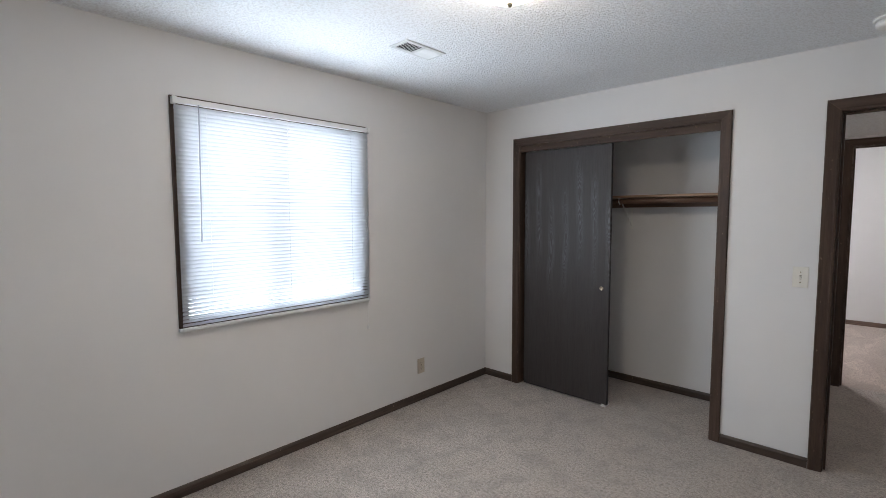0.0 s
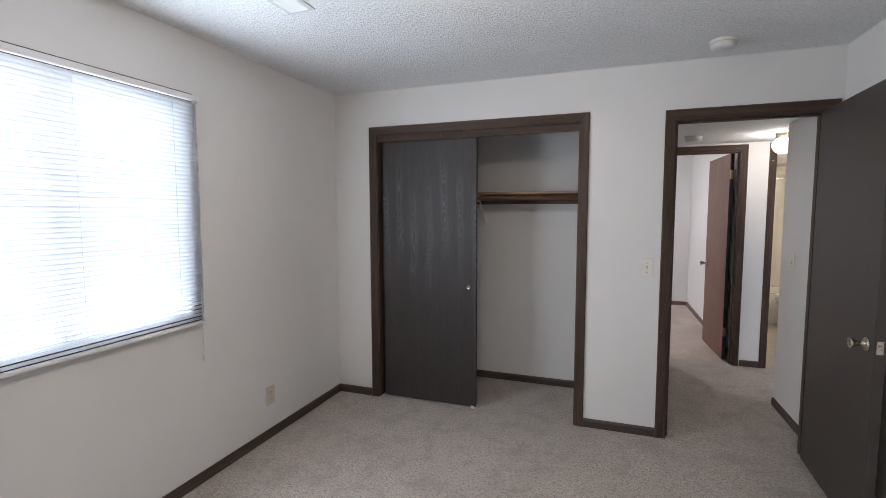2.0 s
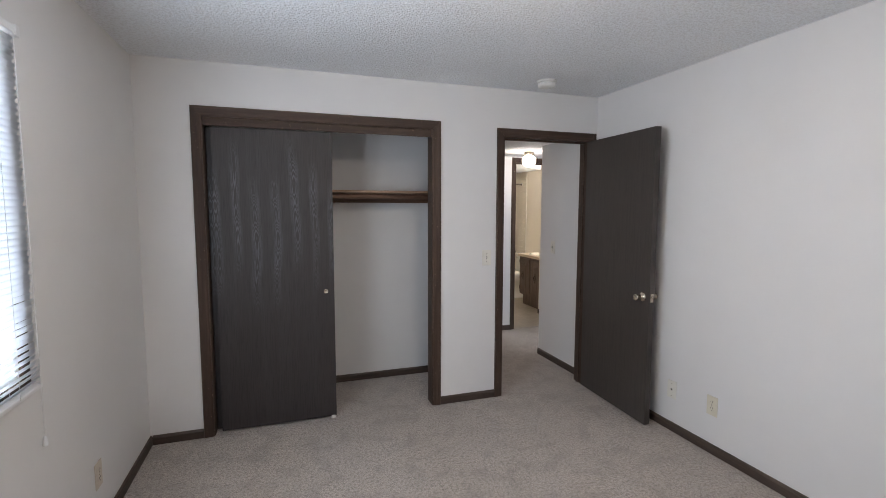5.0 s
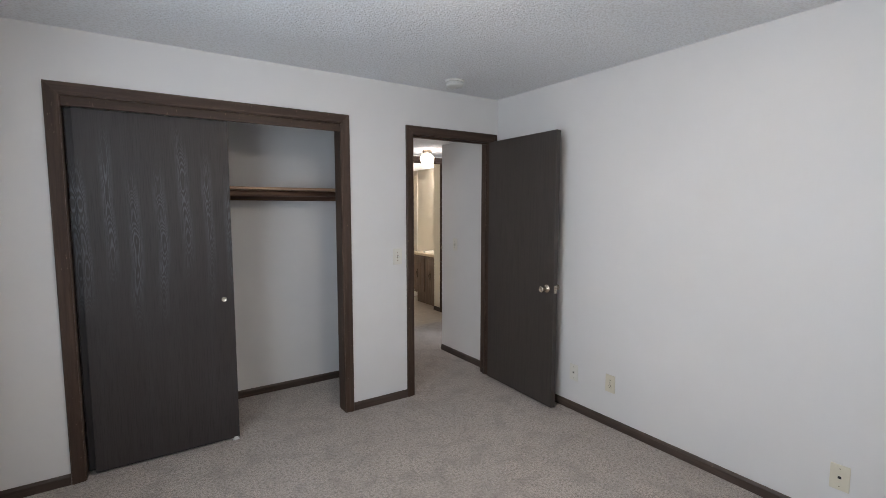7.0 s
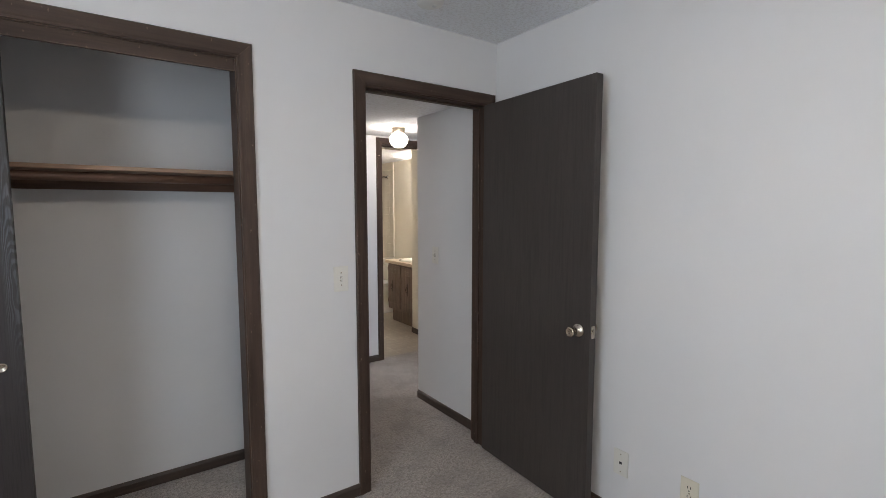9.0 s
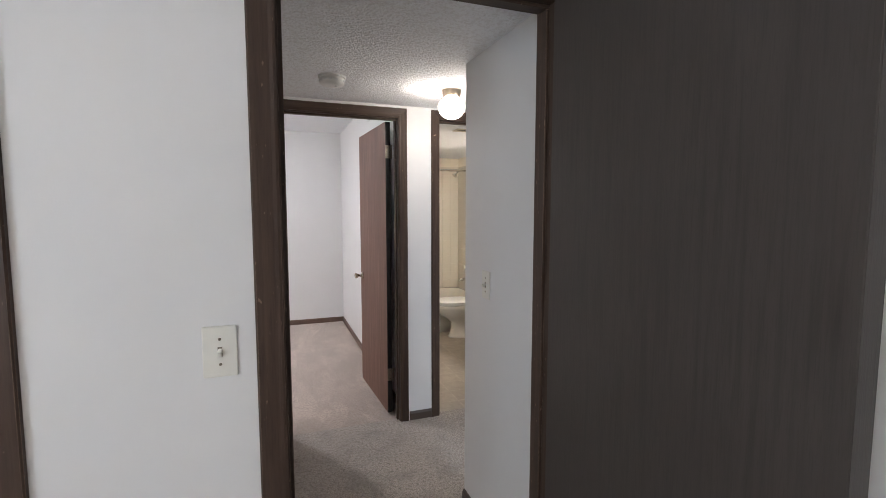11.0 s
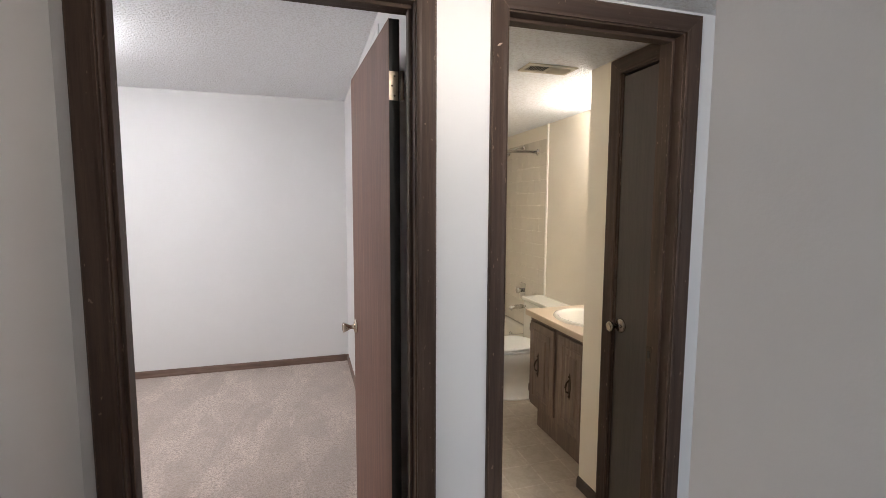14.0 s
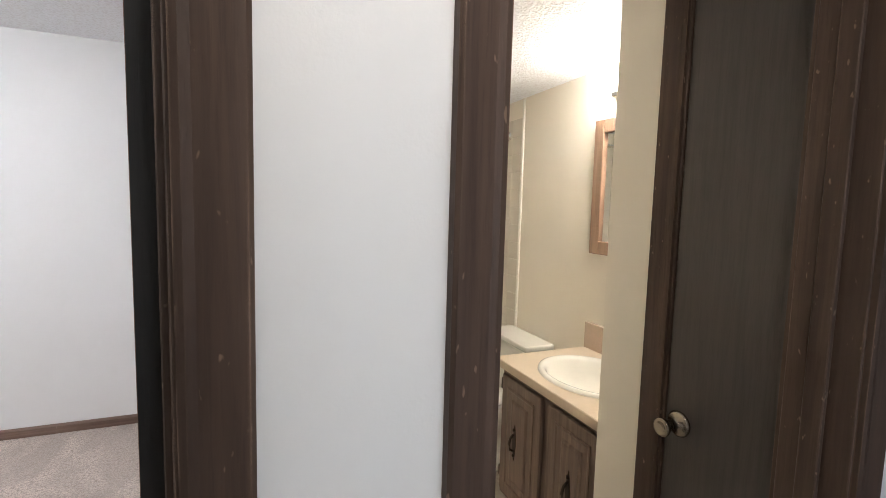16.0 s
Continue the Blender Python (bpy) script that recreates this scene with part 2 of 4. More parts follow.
M_CREAM = plain("cream_plastic", (0.70, 0.65, 0.53), 0.35, vary=0.05)
# Colours for pieces that stand for the shade inside holes and slots.
M_DARK = plain("dark_slot", (0.015, 0.014, 0.013), 0.6, bump=0)
M_SLOT = plain("shaded_switch_slot", (0.20, 0.17, 0.13), 0.6, bump=0)
M_GRILLE = plain("painted_grille", (0.72, 0.72, 0.71), 0.5, vary=0.08)
M_GRILLE_TAN = plain("tan_grille", (0.60, 0.53, 0.42), 0.5, vary=0.08)
M_CHROME = plain("chrome", (0.75, 0.74, 0.72), 0.14, 1.0, bump=0)
M_NICKEL = plain("worn_nickel", (0.62, 0.55, 0.45), 0.26, 1.0, vary=0.2)
M_BRASS = plain("brushed_brass_nickel", (0.66, 0.55, 0.42), 0.30, 1.0, vary=0.15)
M_AGED = plain("aged_nickel", (0.40, 0.35, 0.29), 0.20, 1.0, vary=0.25)
M_BRONZE = plain("antique_bronze", (0.10, 0.075, 0.06), 0.4, 1.0, vary=0.3)
M_STEEL = plain("hinge_steel", (0.33, 0.28, 0.22), 0.34, 1.0, vary=0.2)
M_PORC = plain("porcelain", (0.80, 0.77, 0.70), 0.10, vary=0.03, bump=0)
M_LAM = plain("beige_laminate", (0.62, 0.50, 0.37), 0.30, vary=0.06, scale=60)
M_LAM2 = plain("pinkish_laminate", (0.52, 0.40, 0.31), 0.35, vary=0.06, scale=60)
M_TUB = plain("tub_enamel", (0.76, 0.71, 0.62), 0.16, vary=0.03, bump=0)
M_TILE = plain("cream_wall_tile", (0.76, 0.70, 0.60), 0.18, vary=0.04, scale=6, bump=0.01)
M_GROUT = plain("tile_grout", (0.75, 0.69, 0.59), 0.7)
M_CAULK = plain("surround_edge_trim", (0.86, 0.82, 0.74), 0.4)
M_ALU = plain("window_frame_vinyl", (0.80, 0.80, 0.80), 0.5, vary=0.1)
M_VINYL_WHITE = plain("blind_vinyl_rail", (0.80, 0.80, 0.80), 0.4, vary=0.03)
M_LCD = plain("grey_display", (0.16, 0.17, 0.15), 0.2)
M_GROUND = plain("outdoor_ground", (0.16, 0.17, 0.12), 0.9, vary=0.4, scale=1.5)

k = Mat("blind_slat_vinyl", (0.82, 0.83, 0.85), 0.45)
tr = k.node("ShaderNodeBsdfTranslucent", Color=(0.86, 0.89, 0.93, 1))
mx = k.node("ShaderNodeMixShader", Fac=0.42)
k.link(k.b.outputs[0], mx.inputs[1])
k.link(tr.outputs[0], mx.inputs[2])
k.link(mx.outputs[0], k.t.nodes["Material Output"].inputs["Surface"])
M_SLAT = k.m

k = Mat("window_glass", (1, 1, 1), 0.02)
k.b.inputs["Transmission Weight"].default_value = 1.0
k.b.inputs["IOR"].default_value = 1.45
M_GLASS = k.m

k = Mat("mirror_silver", (0.86, 0.86, 0.84), 0.02, 1.0)
M_MIRROR = k.m

k = Mat("sheet_vinyl", (0.42, 0.36, 0.28), 0.38)
br = k.node("ShaderNodeTexBrick", Scale=1.0, Mortar_Size=0.006, Mortar_Smooth=0.5, Brick_Width=0.19, Row_Height=0.19)
br.offset = 0.0
br.inputs["Color1"].default_value = (0.50, 0.43, 0.35, 1)
br.inputs["Color2"].default_value = (0.45, 0.385, 0.31, 1)
br.inputs["Mortar"].default_value = (0.55, 0.48, 0.40, 1)
k.link(k.coords(), br.inputs["Vector"])
mott = k.noise(17, 6, 0.7, distortion=0.8)
k.base(k.mix(k.ramp(mott, [(0.38, (0.75, 0.75, 0.75)), (0.6, (0, 0, 0))]), br.outputs["Color"], (0.37, 0.31, 0.245)))
k.bump(br.outputs["Fac"], 0.15, 0.002)
k.rough(mott, 0.3, 0.5)
M_VINYL = k.m

M_DOME = glow("lit_dome_glass", (1.0, 0.865, 0.70), DOME)
M_DOME2 = glow("lit_dome_glass_far", (0.97, 0.98, 1.0), DOME_2)
M_GLOBE = glow("lit_globe_glass", (1.0, 0.915, 0.81), GLOBE)
M_BULB = glow("lit_bulb", (1.0, 0.94, 0.85), BATH_BULB)


# ---- mesh helpers ----
def box(bm, x0, x1, y0, y1, z0, z1, bevel=0.0, seg=1, smooth=False):
    m = Matrix.Translation(((x0 + x1) / 2, (y0 + y1) / 2, (z0 + z1) / 2)) @ Matrix.Diagonal((x1 - x0, y1 - y0, z1 - z0, 1))
    r = bmesh.ops.create_cube(bm, size=1, matrix=m)
    if bevel:
        edges = {e for v in r["verts"] for e in v.link_edges}
        bmesh.ops.bevel(bm, geom=list(edges), offset=bevel, segments=seg, profile=0.5, affect="EDGES")
    return bm


def boxes(*rows, bevel=0.0, seg=1):
    bm = bmesh.new()
    for r in rows:
        box(bm, *r, bevel=bevel, seg=seg)
    return bm


def loft(bm, rings, close=(True, True), smooth=True):
    """Skin a list of rings, each a list of points of the same number."""
    made = [[bm.verts.new(p) for p in ring] for ring in rings]
    n = len(made[0])
    for a, b in zip(made, made[1:]):
        for i in range(n):
            f = bm.faces.new((a[i], a[(i + 1) % n], b[(i + 1) % n], b[i]))
            f.smooth = smooth
    if close[0]:
        bm.faces.new(list(reversed(made[0])))
    if close[1]:
        bm.faces.new(made[-1])
    return bm


def lathe(profile, seg=28, m=Matrix(), bm=None):
    """Turn (radius, height) about z, then pose by m. Sharp where the profile turns hard."""
    bm = bm or bmesh.new()
    rings = [[m @ Vector((max(r, 1e-4) * math.cos(2 * math.pi * i / seg), max(r, 1e-4) * math.sin(2 * math.pi * i / seg), h)) for i in range(seg)] for r, h in profile]
    loft(bm, rings)
    for e in bm.edges:
        if len(e.link_faces) == 2 and e.calc_face_angle(0) > radians(38):
            e.smooth = False
    return bm


def tube(points, radius, seg=8, bm=None):
    bm = bm or bmesh.new()
    pts = [Vector(p) for p in points]
    rings = []
    for i, p in enumerate(pts):
        d = (pts[min(i + 1, len(pts) - 1)] - pts[max(i - 1, 0)]).normalized()
        q = d.to_track_quat("Z", "Y")
        rings.append([p + q @ Vector((radius * math.cos(2 * math.pi * j / seg), radius * math.sin(2 * math.pi * j / seg), 0)) for j in range(seg)])
    return loft(bm, rings)


def oval(cx, cy, z, rx, ry, n=36, power=2.0):
    out = []
    for i in range(n):
        a = 2 * math.pi * i / n
        c, s = math.cos(a), math.sin(a)
        out.append((cx + rx * math.copysign(abs(c) ** (2 / power), c), cy + ry * math.copysign(abs(s) ** (2 / power), s), z))
    return out


def mesh_of(name, bm, material):
    bmesh.ops.recalc_face_normals(bm, faces=bm.faces)
    me = bpy.data.meshes.new(name)
    bm.to_mesh(me)
    bm.free()
    me.materials.append(material)
    return me


def solid(name, bm, material, label="", category="", group="", kind=""):
    return tagged(new(name, mesh_of(name, bm, material)), label, category, group, kind)


def part(name, bm, material, parent, label=""):
    ob = new(name, mesh_of(name, bm, material))
    ob.parent = parent
    return tagged(ob, label)


def thing(name, m, label, category, group="", kind=""):
    ob = new(name)
    ob.empty_display_size = 0.05
    ob.matrix_basis = m
    return tagged(ob, label, category, group, kind)


def structure(name, bm, material, label, category):
    return solid(name, bm, material, label, category, kind="structure")


# ---- the plan ----
XL, XR = -1.28, 2.04          # bedroom side walls; the right one runs on into the hall
YB, YC = 0.29, 4.255          # bedroom back wall, closet wall
HX, HEND = 1.090, 5.123       # hall left wall, end of the hall's right wall
YF = 6.075                    # wall with the second bedroom's and the bathroom's doors
T = 0.11
CEIL, LOW = 2.42, 2.135       # room ceilings, dropped ceiling of hall and bath
X2, Y2 = 2.012, 9.14           # second bedroom's right and far walls
XB, YT = 3.54, 8.92         # bathroom's right wall and tub wall
XLIN, YN = 3.0, 6.765         # linen closet wall and start of the vanity nook
XH = 3.262                    # end wall of the hall's side arm
HEAD = 2.05                   # door heads


def wall_x(name, y0, y1, x0, x1, z1, holes, material=M_WALL, label="off-white painted drywall wall"):
    """A wall that runs along x, with holes (xa, xb, za, zb)."""
    bm = bmesh.new()
    x = x0
    for xa, xb, za, zb in sorted(holes):
        box(bm, x, xa, y0, y1, 0, z1)
        if za > 0:
            box(bm, xa, xb, y0, y1, 0, za)
        if zb < z1:
            box(bm, xa, xb, y0, y1, zb, z1)
        x = xb
    box(bm, x, x1, y0, y1, 0, z1)
    return structure(name, bm, material, label, "wall")


def wall_y(name, x0, x1, y0, y1, z1, holes, material=M_WALL, label="off-white painted drywall wall"):
    bm = bmesh.new()
    y = y0
    for ya, yb, za, zb in sorted(holes):
        box(bm, x0, x1, y, ya, 0, z1)
        if za > 0:
            box(bm, x0, x1, ya, yb, 0, za)
        if zb < z1:
            box(bm, x0, x1, ya, yb, zb, z1)
        y = yb
    box(bm, x0, x1, y, y1, 0, z1)
    return structure(name, bm, material, label, "wall")


TOP = CEIL + 0.03
JB = 0.018                    # thickness of jamb boards
CLO = (-0.905, 0.605)         # closet opening between jambs
DR1 = (1.195, 1.955)          # bedroom door opening
DR2 = (1.184, 1.957)          # second bedroom door
DRB = (2.250, 2.895)          # bathroom door
LIN = (6.225, 6.525)          # linen closet door, along y
HCL = (5.260, 5.940)          # hall closet door, along y
WIN = (1.700, 2.840, 0.935, 2.065)

wall_y("wall_west", XL - 0.15, XL, YB, 5.06, TOP, [WIN], label="off-white painted wall with the blinded window")
wall_x("wall_south", YB - T, YB, XL - 0.15, XR + T, TOP, [])
wall_y("wall_east", XR, XR + T, YB, HEND, TOP, [], label="off-white painted wall of bedroom and hall")
wall_x("wall_closet", YC, YC + T, XL, XR, TOP, [(CLO[0] - JB, CLO[1] + JB, 0, HEAD + 0.03 + JB), (DR1[0] - JB, DR1[1] + JB, 0, HEAD + 0.006 + JB)], label="off-white wall with closet and bedroom door openings")
wall_x("wall_closet_back", 4.965, 5.06, XL, HX - T, TOP, [], label="plain off-white wall at the back of the closet")
wall_y("wall_hall", HX - T, HX, YC + T, YF, TOP, [], label="off-white hall wall with a thermostat")
wall_x("wall_north", YF, YF + T, XL - 0.15, XB + T, TOP, [(DR2[0] - JB, DR2[1] + JB, 0, HEAD + 0.004 + JB), (DRB[0] - JB, DRB[1] + JB, 0, HEAD + 0.01 + JB)], label="white hall wall with two doorways")
# Unseen arm and end window, added so bluish daylight reaches the far doorways.
wall_y("wall_hall_arm", XH, XH + T, 2.0, HEND - T, TOP, [])
wall_x("wall_hall_arm_end", 1.9, 2.0, XR + T, XH + T, TOP, [(2.30, 3.10, 0.85, 2.05)], label="off-white end wall with an assumed, unseen window")
wall_y("wall_hall_end", XH, XH + T, HEND - T, YF, TOP, [(HCL[0] - JB, HCL[1] + JB, 0, HEAD + JB)], label="off-white hall wall with a dark closet door")
wall_x("wall_hall_closet_back", HEND - T, HEND - T + 0.02, XH + T, 3.9, TOP, [])
wall_y("wall_hall_closet_end", 3.9, 3.95, HEND - T, YF, TOP, [])
wall_y("wall_second_east", X2, X2 + T, YF + T, Y2, TOP, [], label="white wall between second bedroom and bathroom")
wall_x("wall_second_north", Y2, Y2 + T, XL - 0.15, X2 + T, TOP, [], label="plain white far wall of the second bedroom")
wall_y("wall_second_west", XL - 0.15, XL, YF + T, Y2, TOP, [])
wall_y("wall_linen", XLIN, XLIN + 0.09, YF + T, YN, TOP, [(LIN[0] - JB, LIN[1] + JB, 0, HEAD + 0.01 + JB)], M_WALL_BATH, "cream painted wall around the linen closet door")
wall_x("wall_nook", YN - 0.09, YN, XLIN + 0.09, XB, TOP, [], M_WALL_BATH, "cream painted side wall of the vanity nook")
wall_y("wall_bath_east", XB, XB + T, YF + T, YT + T, TOP, [], M_WALL_BATH, "cream painted bathroom wall behind vanity and toilet")
wall_x("wall_bath_north", YT, YT + T, X2 + T, XB, TOP, [], M_WALL_BATH, "cream wall at the end of the bathtub")
wall_y("wall_bath_west", X2 + T, X2 + T + 0.006, YF + T, YT, LOW, [], M_WALL_BATH, "cream painted bathroom wall")

structure("floor", boxes((XL - 0.15, 3.95, YB - T, 6.12, -0.06, 0.0)), M_CARPET, "worn taupe cut-pile carpet with traffic marks", "carpet")
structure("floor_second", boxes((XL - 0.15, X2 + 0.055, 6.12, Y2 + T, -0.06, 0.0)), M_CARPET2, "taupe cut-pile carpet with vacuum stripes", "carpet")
structure("floor_bath", boxes((X2 + 0.055, XB + T, 6.12, YT + T, -0.06, -0.003)), M_VINYL, "beige patterned sheet vinyl bathroom floor", "floor")
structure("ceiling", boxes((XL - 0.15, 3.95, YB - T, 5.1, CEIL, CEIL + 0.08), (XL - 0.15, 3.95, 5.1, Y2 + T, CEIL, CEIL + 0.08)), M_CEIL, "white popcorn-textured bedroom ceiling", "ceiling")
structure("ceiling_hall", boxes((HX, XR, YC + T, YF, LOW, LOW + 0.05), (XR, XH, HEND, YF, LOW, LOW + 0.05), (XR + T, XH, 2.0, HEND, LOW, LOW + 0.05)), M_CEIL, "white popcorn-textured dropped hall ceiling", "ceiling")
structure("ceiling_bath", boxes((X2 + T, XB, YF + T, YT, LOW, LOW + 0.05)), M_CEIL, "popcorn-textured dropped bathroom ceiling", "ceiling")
structure("ground", boxes((-120, 120, -120, 120, -0.5, -0.3)), M_GROUND, "dull ground outside the building", "ground")


# ---- trim ----
def door_frame(m, u0, u1, head, depth, cw=0.062, both=True, stop_at=0.055, fascia=0.0, stop=True, label="dark brown stained wooden door frame with chipped casing"):
    """Casing, jambs and stops of an opening. u runs along the wall, y into it from the near face."""
    th = thing("trim", m, label, "door frame", kind="structure")
    prof = [(0.005, 0.0), (0.005, 0.009), (0.012, 0.011), (0.020, 0.0105), (cw * 0.8, 0.016), (cw - 0.004, 0.017), (cw, 0.013), (cw, 0.0)]
    for side in ((0, -1), (depth, 1)) if both else ((0, -1),):
        def at(corner, w, d):
            u, z = ((u0 - w, 0.0), (u0 - w, head + w), (u1 + w, head + w), (u1 + w, 0.0))[corner]
            return (u, side[0] + side[1] * d, z)
        for nm, a, b, mat in (("side_casing", 0, 1, M_TRIM), ("head_casing", 1, 2, M_TRIM_X), ("side_casing", 2, 3, M_TRIM)):
            bm = bmesh.new()
            loft(bm, [[at(a, w, d) for w, d in prof], [at(b, w, d) for w, d in prof]], smooth=False)
            part(nm, bm, mat, th)
    part("jamb", boxes((u0 - JB, u0, 0.0, depth, 0, head), bevel=0.0015), M_TRIM, th)
    part("jamb", boxes((u1, u1 + JB, 0.0, depth, 0, head), bevel=0.0015), M_TRIM, th)
    part("head_jamb", boxes((u0 - JB, u1 + JB, 0.0, depth, head, head + JB), bevel=0.0015), M_TRIM_X, th)
    if stop:
        s0, s1 = stop_at, stop_at + 0.032
        part("stop", boxes((u0, u0 + 0.011, s0, s1, 0, head - 0.011), bevel=0.0015), M_TRIM, th)
        part("stop", boxes((u1 - 0.011, u1, s0, s1, 0, head - 0.011), bevel=0.0015), M_TRIM, th)
        part("head_stop", boxes((u0, u1, s0, s1, head - 0.011, head), bevel=0.0015), M_TRIM_X, th)
    if fascia:
        part("fascia", boxes((u0, u1, 0.004, 0.020, head - fascia, head), bevel=0.002), M_TRIM_X, th)
    return th


door_frame(pose(0, YC, 0), *CLO, HEAD + 0.03, T, cw=0.066, both=False, stop=False, fascia=0.05, label="dark brown wooden closet frame with header fascia")
frame_1 = door_frame(pose(0, YC, 0), *DR1, HEAD + 0.006, T, cw=0.068, stop_at=0.040)
frame_2 = door_frame(pose(0, YF, 0), *DR2, HEAD + 0.004, T, cw=0.062, stop_at=0.030)
frame_b = door_frame(pose(0, YF, 0), *DRB, HEAD + 0.01, T, cw=0.061, stop_at=0.040)
part("strike_plate", boxes((DRB[1] - 0.002, DRB[1] + 0.001, 0.085, 0.112, 0.885, 0.945), bevel=0.0008), M_BRONZE, frame_b, "dark worn metal strike plate")
part("strike_hole", boxes((DRB[1] - 0.003, DRB[1], 0.091, 0.104, 0.900, 0.928), bevel=0.0005), M_DARK, frame_b)
sm = bmesh.new()
loft(sm, [[(2.212 + q[0], -0.0172 - d, 1.955 + q[1] + 0.5 * q[0]) for q in oval(0, 0, 0, 0.008, 0.0035, 14, 1.4)] for d in (0.0, 0.0006)], smooth=False)
part("paint_smear", sm, M_LAM2, frame_b, "dried pale paint smear")
part("strike_plate", boxes((DR2[0] - 0.001, DR2[0] + 0.002, 0.080, 0.104, 0.885, 0.945), bevel=0.0008), M_BRONZE, frame_2, "worn metal strike plate")
part("strike_plate", boxes((DR1[0] - 0.001, DR1[0] + 0.002, 0.004, 0.030, 0.885, 0.945), bevel=0.0008), M_AGED, frame_1, "worn metal strike plate")
door_frame(pose(XLIN, 0, 0, 0, 0, -90), -LIN[1], -LIN[0], HEAD + 0.005, 0.09, cw=0.070, both=False, stop=False, label="dark brown wooden linen closet door frame")
door_frame(pose(XH, 0, 0, 0, 0, -90), -HCL[1], -HCL[0], HEAD, T, both=False, stop=False, label="dark brown wooden hall closet door frame")


def baseboard(p, q, h=0.060, t=0.012, material=M_BASE, label="scuffed dark brown wooden baseboard"):
    """Along the wall from p to q; the room lies to the left of the way."""
    p, q = Vector((*p, 0)), Vector((*q, 0))
    d = (q - p)
    length = d.length
    ang = math.degrees(math.atan2(d.y, d.x))
    prof = [(0, 0), (t, 0), (t, h - 0.014), (t * 0.55, h - 0.003), (t * 0.3, h), (0, h)]
    bm = bmesh.new()
    loft(bm, [[(0, y, z) for y, z in prof], [(length, y, z) for y, z in prof]], smooth=False)
    ob = structure("baseboard", bm, material, label, "baseboard")
    ob.matrix_basis = pose(p.x, p.y, 0, 0, 0, ang)


CW = 0.070
baseboard((XL, YC), (XL, YB))
baseboard((XL, YB), (XR, YB))
baseboard((XR, YB), (XR, YC))
baseboard((CLO[0] - 0.068, YC), (XL + 0.012, YC))
baseboard((DR1[0] - CW, YC), (CLO[1] + 0.068, YC))
baseboard((HX - T, 4.965), (XL, 4.965))
baseboard((XL, 4.953), (XL, YC + T))
baseboard((HX - T, YC + T), (HX - T, 4.953))
baseboard((HX, YF - 0.002), (HX, YC + T + 0.02))
baseboard((XR, YC + T + 0.02), (XR, HEND))
baseboard((XR, HEND), (XR + T, HEND))
baseboard((DRB[0] - 0.063, YF), (DR2[1] + 0.071, YF))
baseboard((XH, YF), (DRB[1] + 0.063, YF))
baseboard((X2, Y2), (XL, Y2), material=M_BASE2, label="mid brown wooden baseboard with faded stain")
baseboard((X2, YF + T), (X2, Y2 - 0.012), material=M_BASE2, label="mid brown wooden baseboard with faded stain")
baseboard((XL, Y2), (XL, YF + T), material=M_BASE2, label="mid brown wooden baseboard with faded stain")
baseboard((XLIN, LIN[1] + 0.072), (XLIN, YN))

# ---- window and blind ----
window = thing("window_1", Matrix(), "sliding window in a pale frame behind a closed blind", "window", kind="structure")
WY0, WY1, WZ0, WZ1 = WIN
FA, FB = XL - 0.10, XL - 0.008
G0, G1, GM0, GM1, GZ0, GZ1 = WY0 + 0.012, WY1 - 0.012, 2.186, 2.244, WZ0 + 0.022, WZ1 - 0.030
for nm, r in (("window_frame", (FA, FB, WY0, G0, WZ0, WZ1)), ("window_frame", (FA, FB, G1, WY1, WZ0, WZ1)),
              ("window_frame", (FA, FB, G0, G1, GZ1, WZ1)), ("window_frame", (FA, FB, G0, G1, WZ0, GZ0)),
              ("mullion", (FA + 0.01, FB - 0.018, GM0, GM1, GZ0, GZ1))):
    part(nm, boxes(r, bevel=0.003), M_ALU, window)
for a, b in ((G0, GM0), (GM1, G1)):
    p = part("pane", boxes((XL - 0.078, XL - 0.072, a, b, GZ0, GZ1)), M_GLASS, window)
    p.visible_shadow = False
part("window_sill", boxes((XL - 0.03, XL + 0.022, WY0 - 0.045, WY1 + 0.045, WZ0 - 0.048, WZ0 - 0.028), bevel=0.004), M_VINYL_WHITE, window, "white painted narrow sill")
for nm, r, mt in (("side_casing", (XL, XL + 0.012, WY0 - 0.045, WY0 + 0.004, WZ0 - 0.028, WZ1 + 0.045), M_TRIM), ("side_casing", (XL, XL + 0.012, WY1 - 0.004, WY1 + 0.045, WZ0 - 0.028, WZ1 + 0.045), M_TRIM),
                  ("head_casing", (XL, XL + 0.012, WY0 + 0.004, WY1 - 0.004, WZ1 - 0.004, WZ1 + 0.045), M_TRIM), ("apron_casing", (XL, XL + 0.012, WY0 + 0.004, WY1 - 0.004, WZ0 - 0.028, WZ0 + 0.004), M_TRIM)):
    part(nm, boxes(r, bevel=0.002), mt, window, "thin dark brown window casing")

BX = XL + 0.034
B0, B1 = 1.668, 2.882
blind = thing("window_blind", pose(BX, 0, 0), "closed white vinyl mini blind over the window", "blind")
part("headrail", boxes((-0.014, 0.014, B0 - 0.006, B1 + 0.006, 2.068, 2.096), bevel=0.003), M_VINYL_WHITE, blind, "white metal headrail")
for y in (B0 - 0.010, B1 - 0.012):
    part("bracket", boxes((-0.020, 0.017, y, y + 0.022, 2.064, 2.100), bevel=0.002), M_VINYL_WHITE, blind)
slat_bm = bmesh.new()
W, N = 0.0250, 6
up, dn = [], []
for i in range(N + 1):
    s = i / N - 0.5
    x, z = s * W, 0.0046 * (1 - (2 * s) ** 2)
    up.append((x, z + 0.0003))
    dn.append((x, z - 0.0003))
ring = up + dn[::-1]
loft(slat_bm, [[(x, B0, z) for x, z in ring], [(x, B1, z) for x, z in ring]])
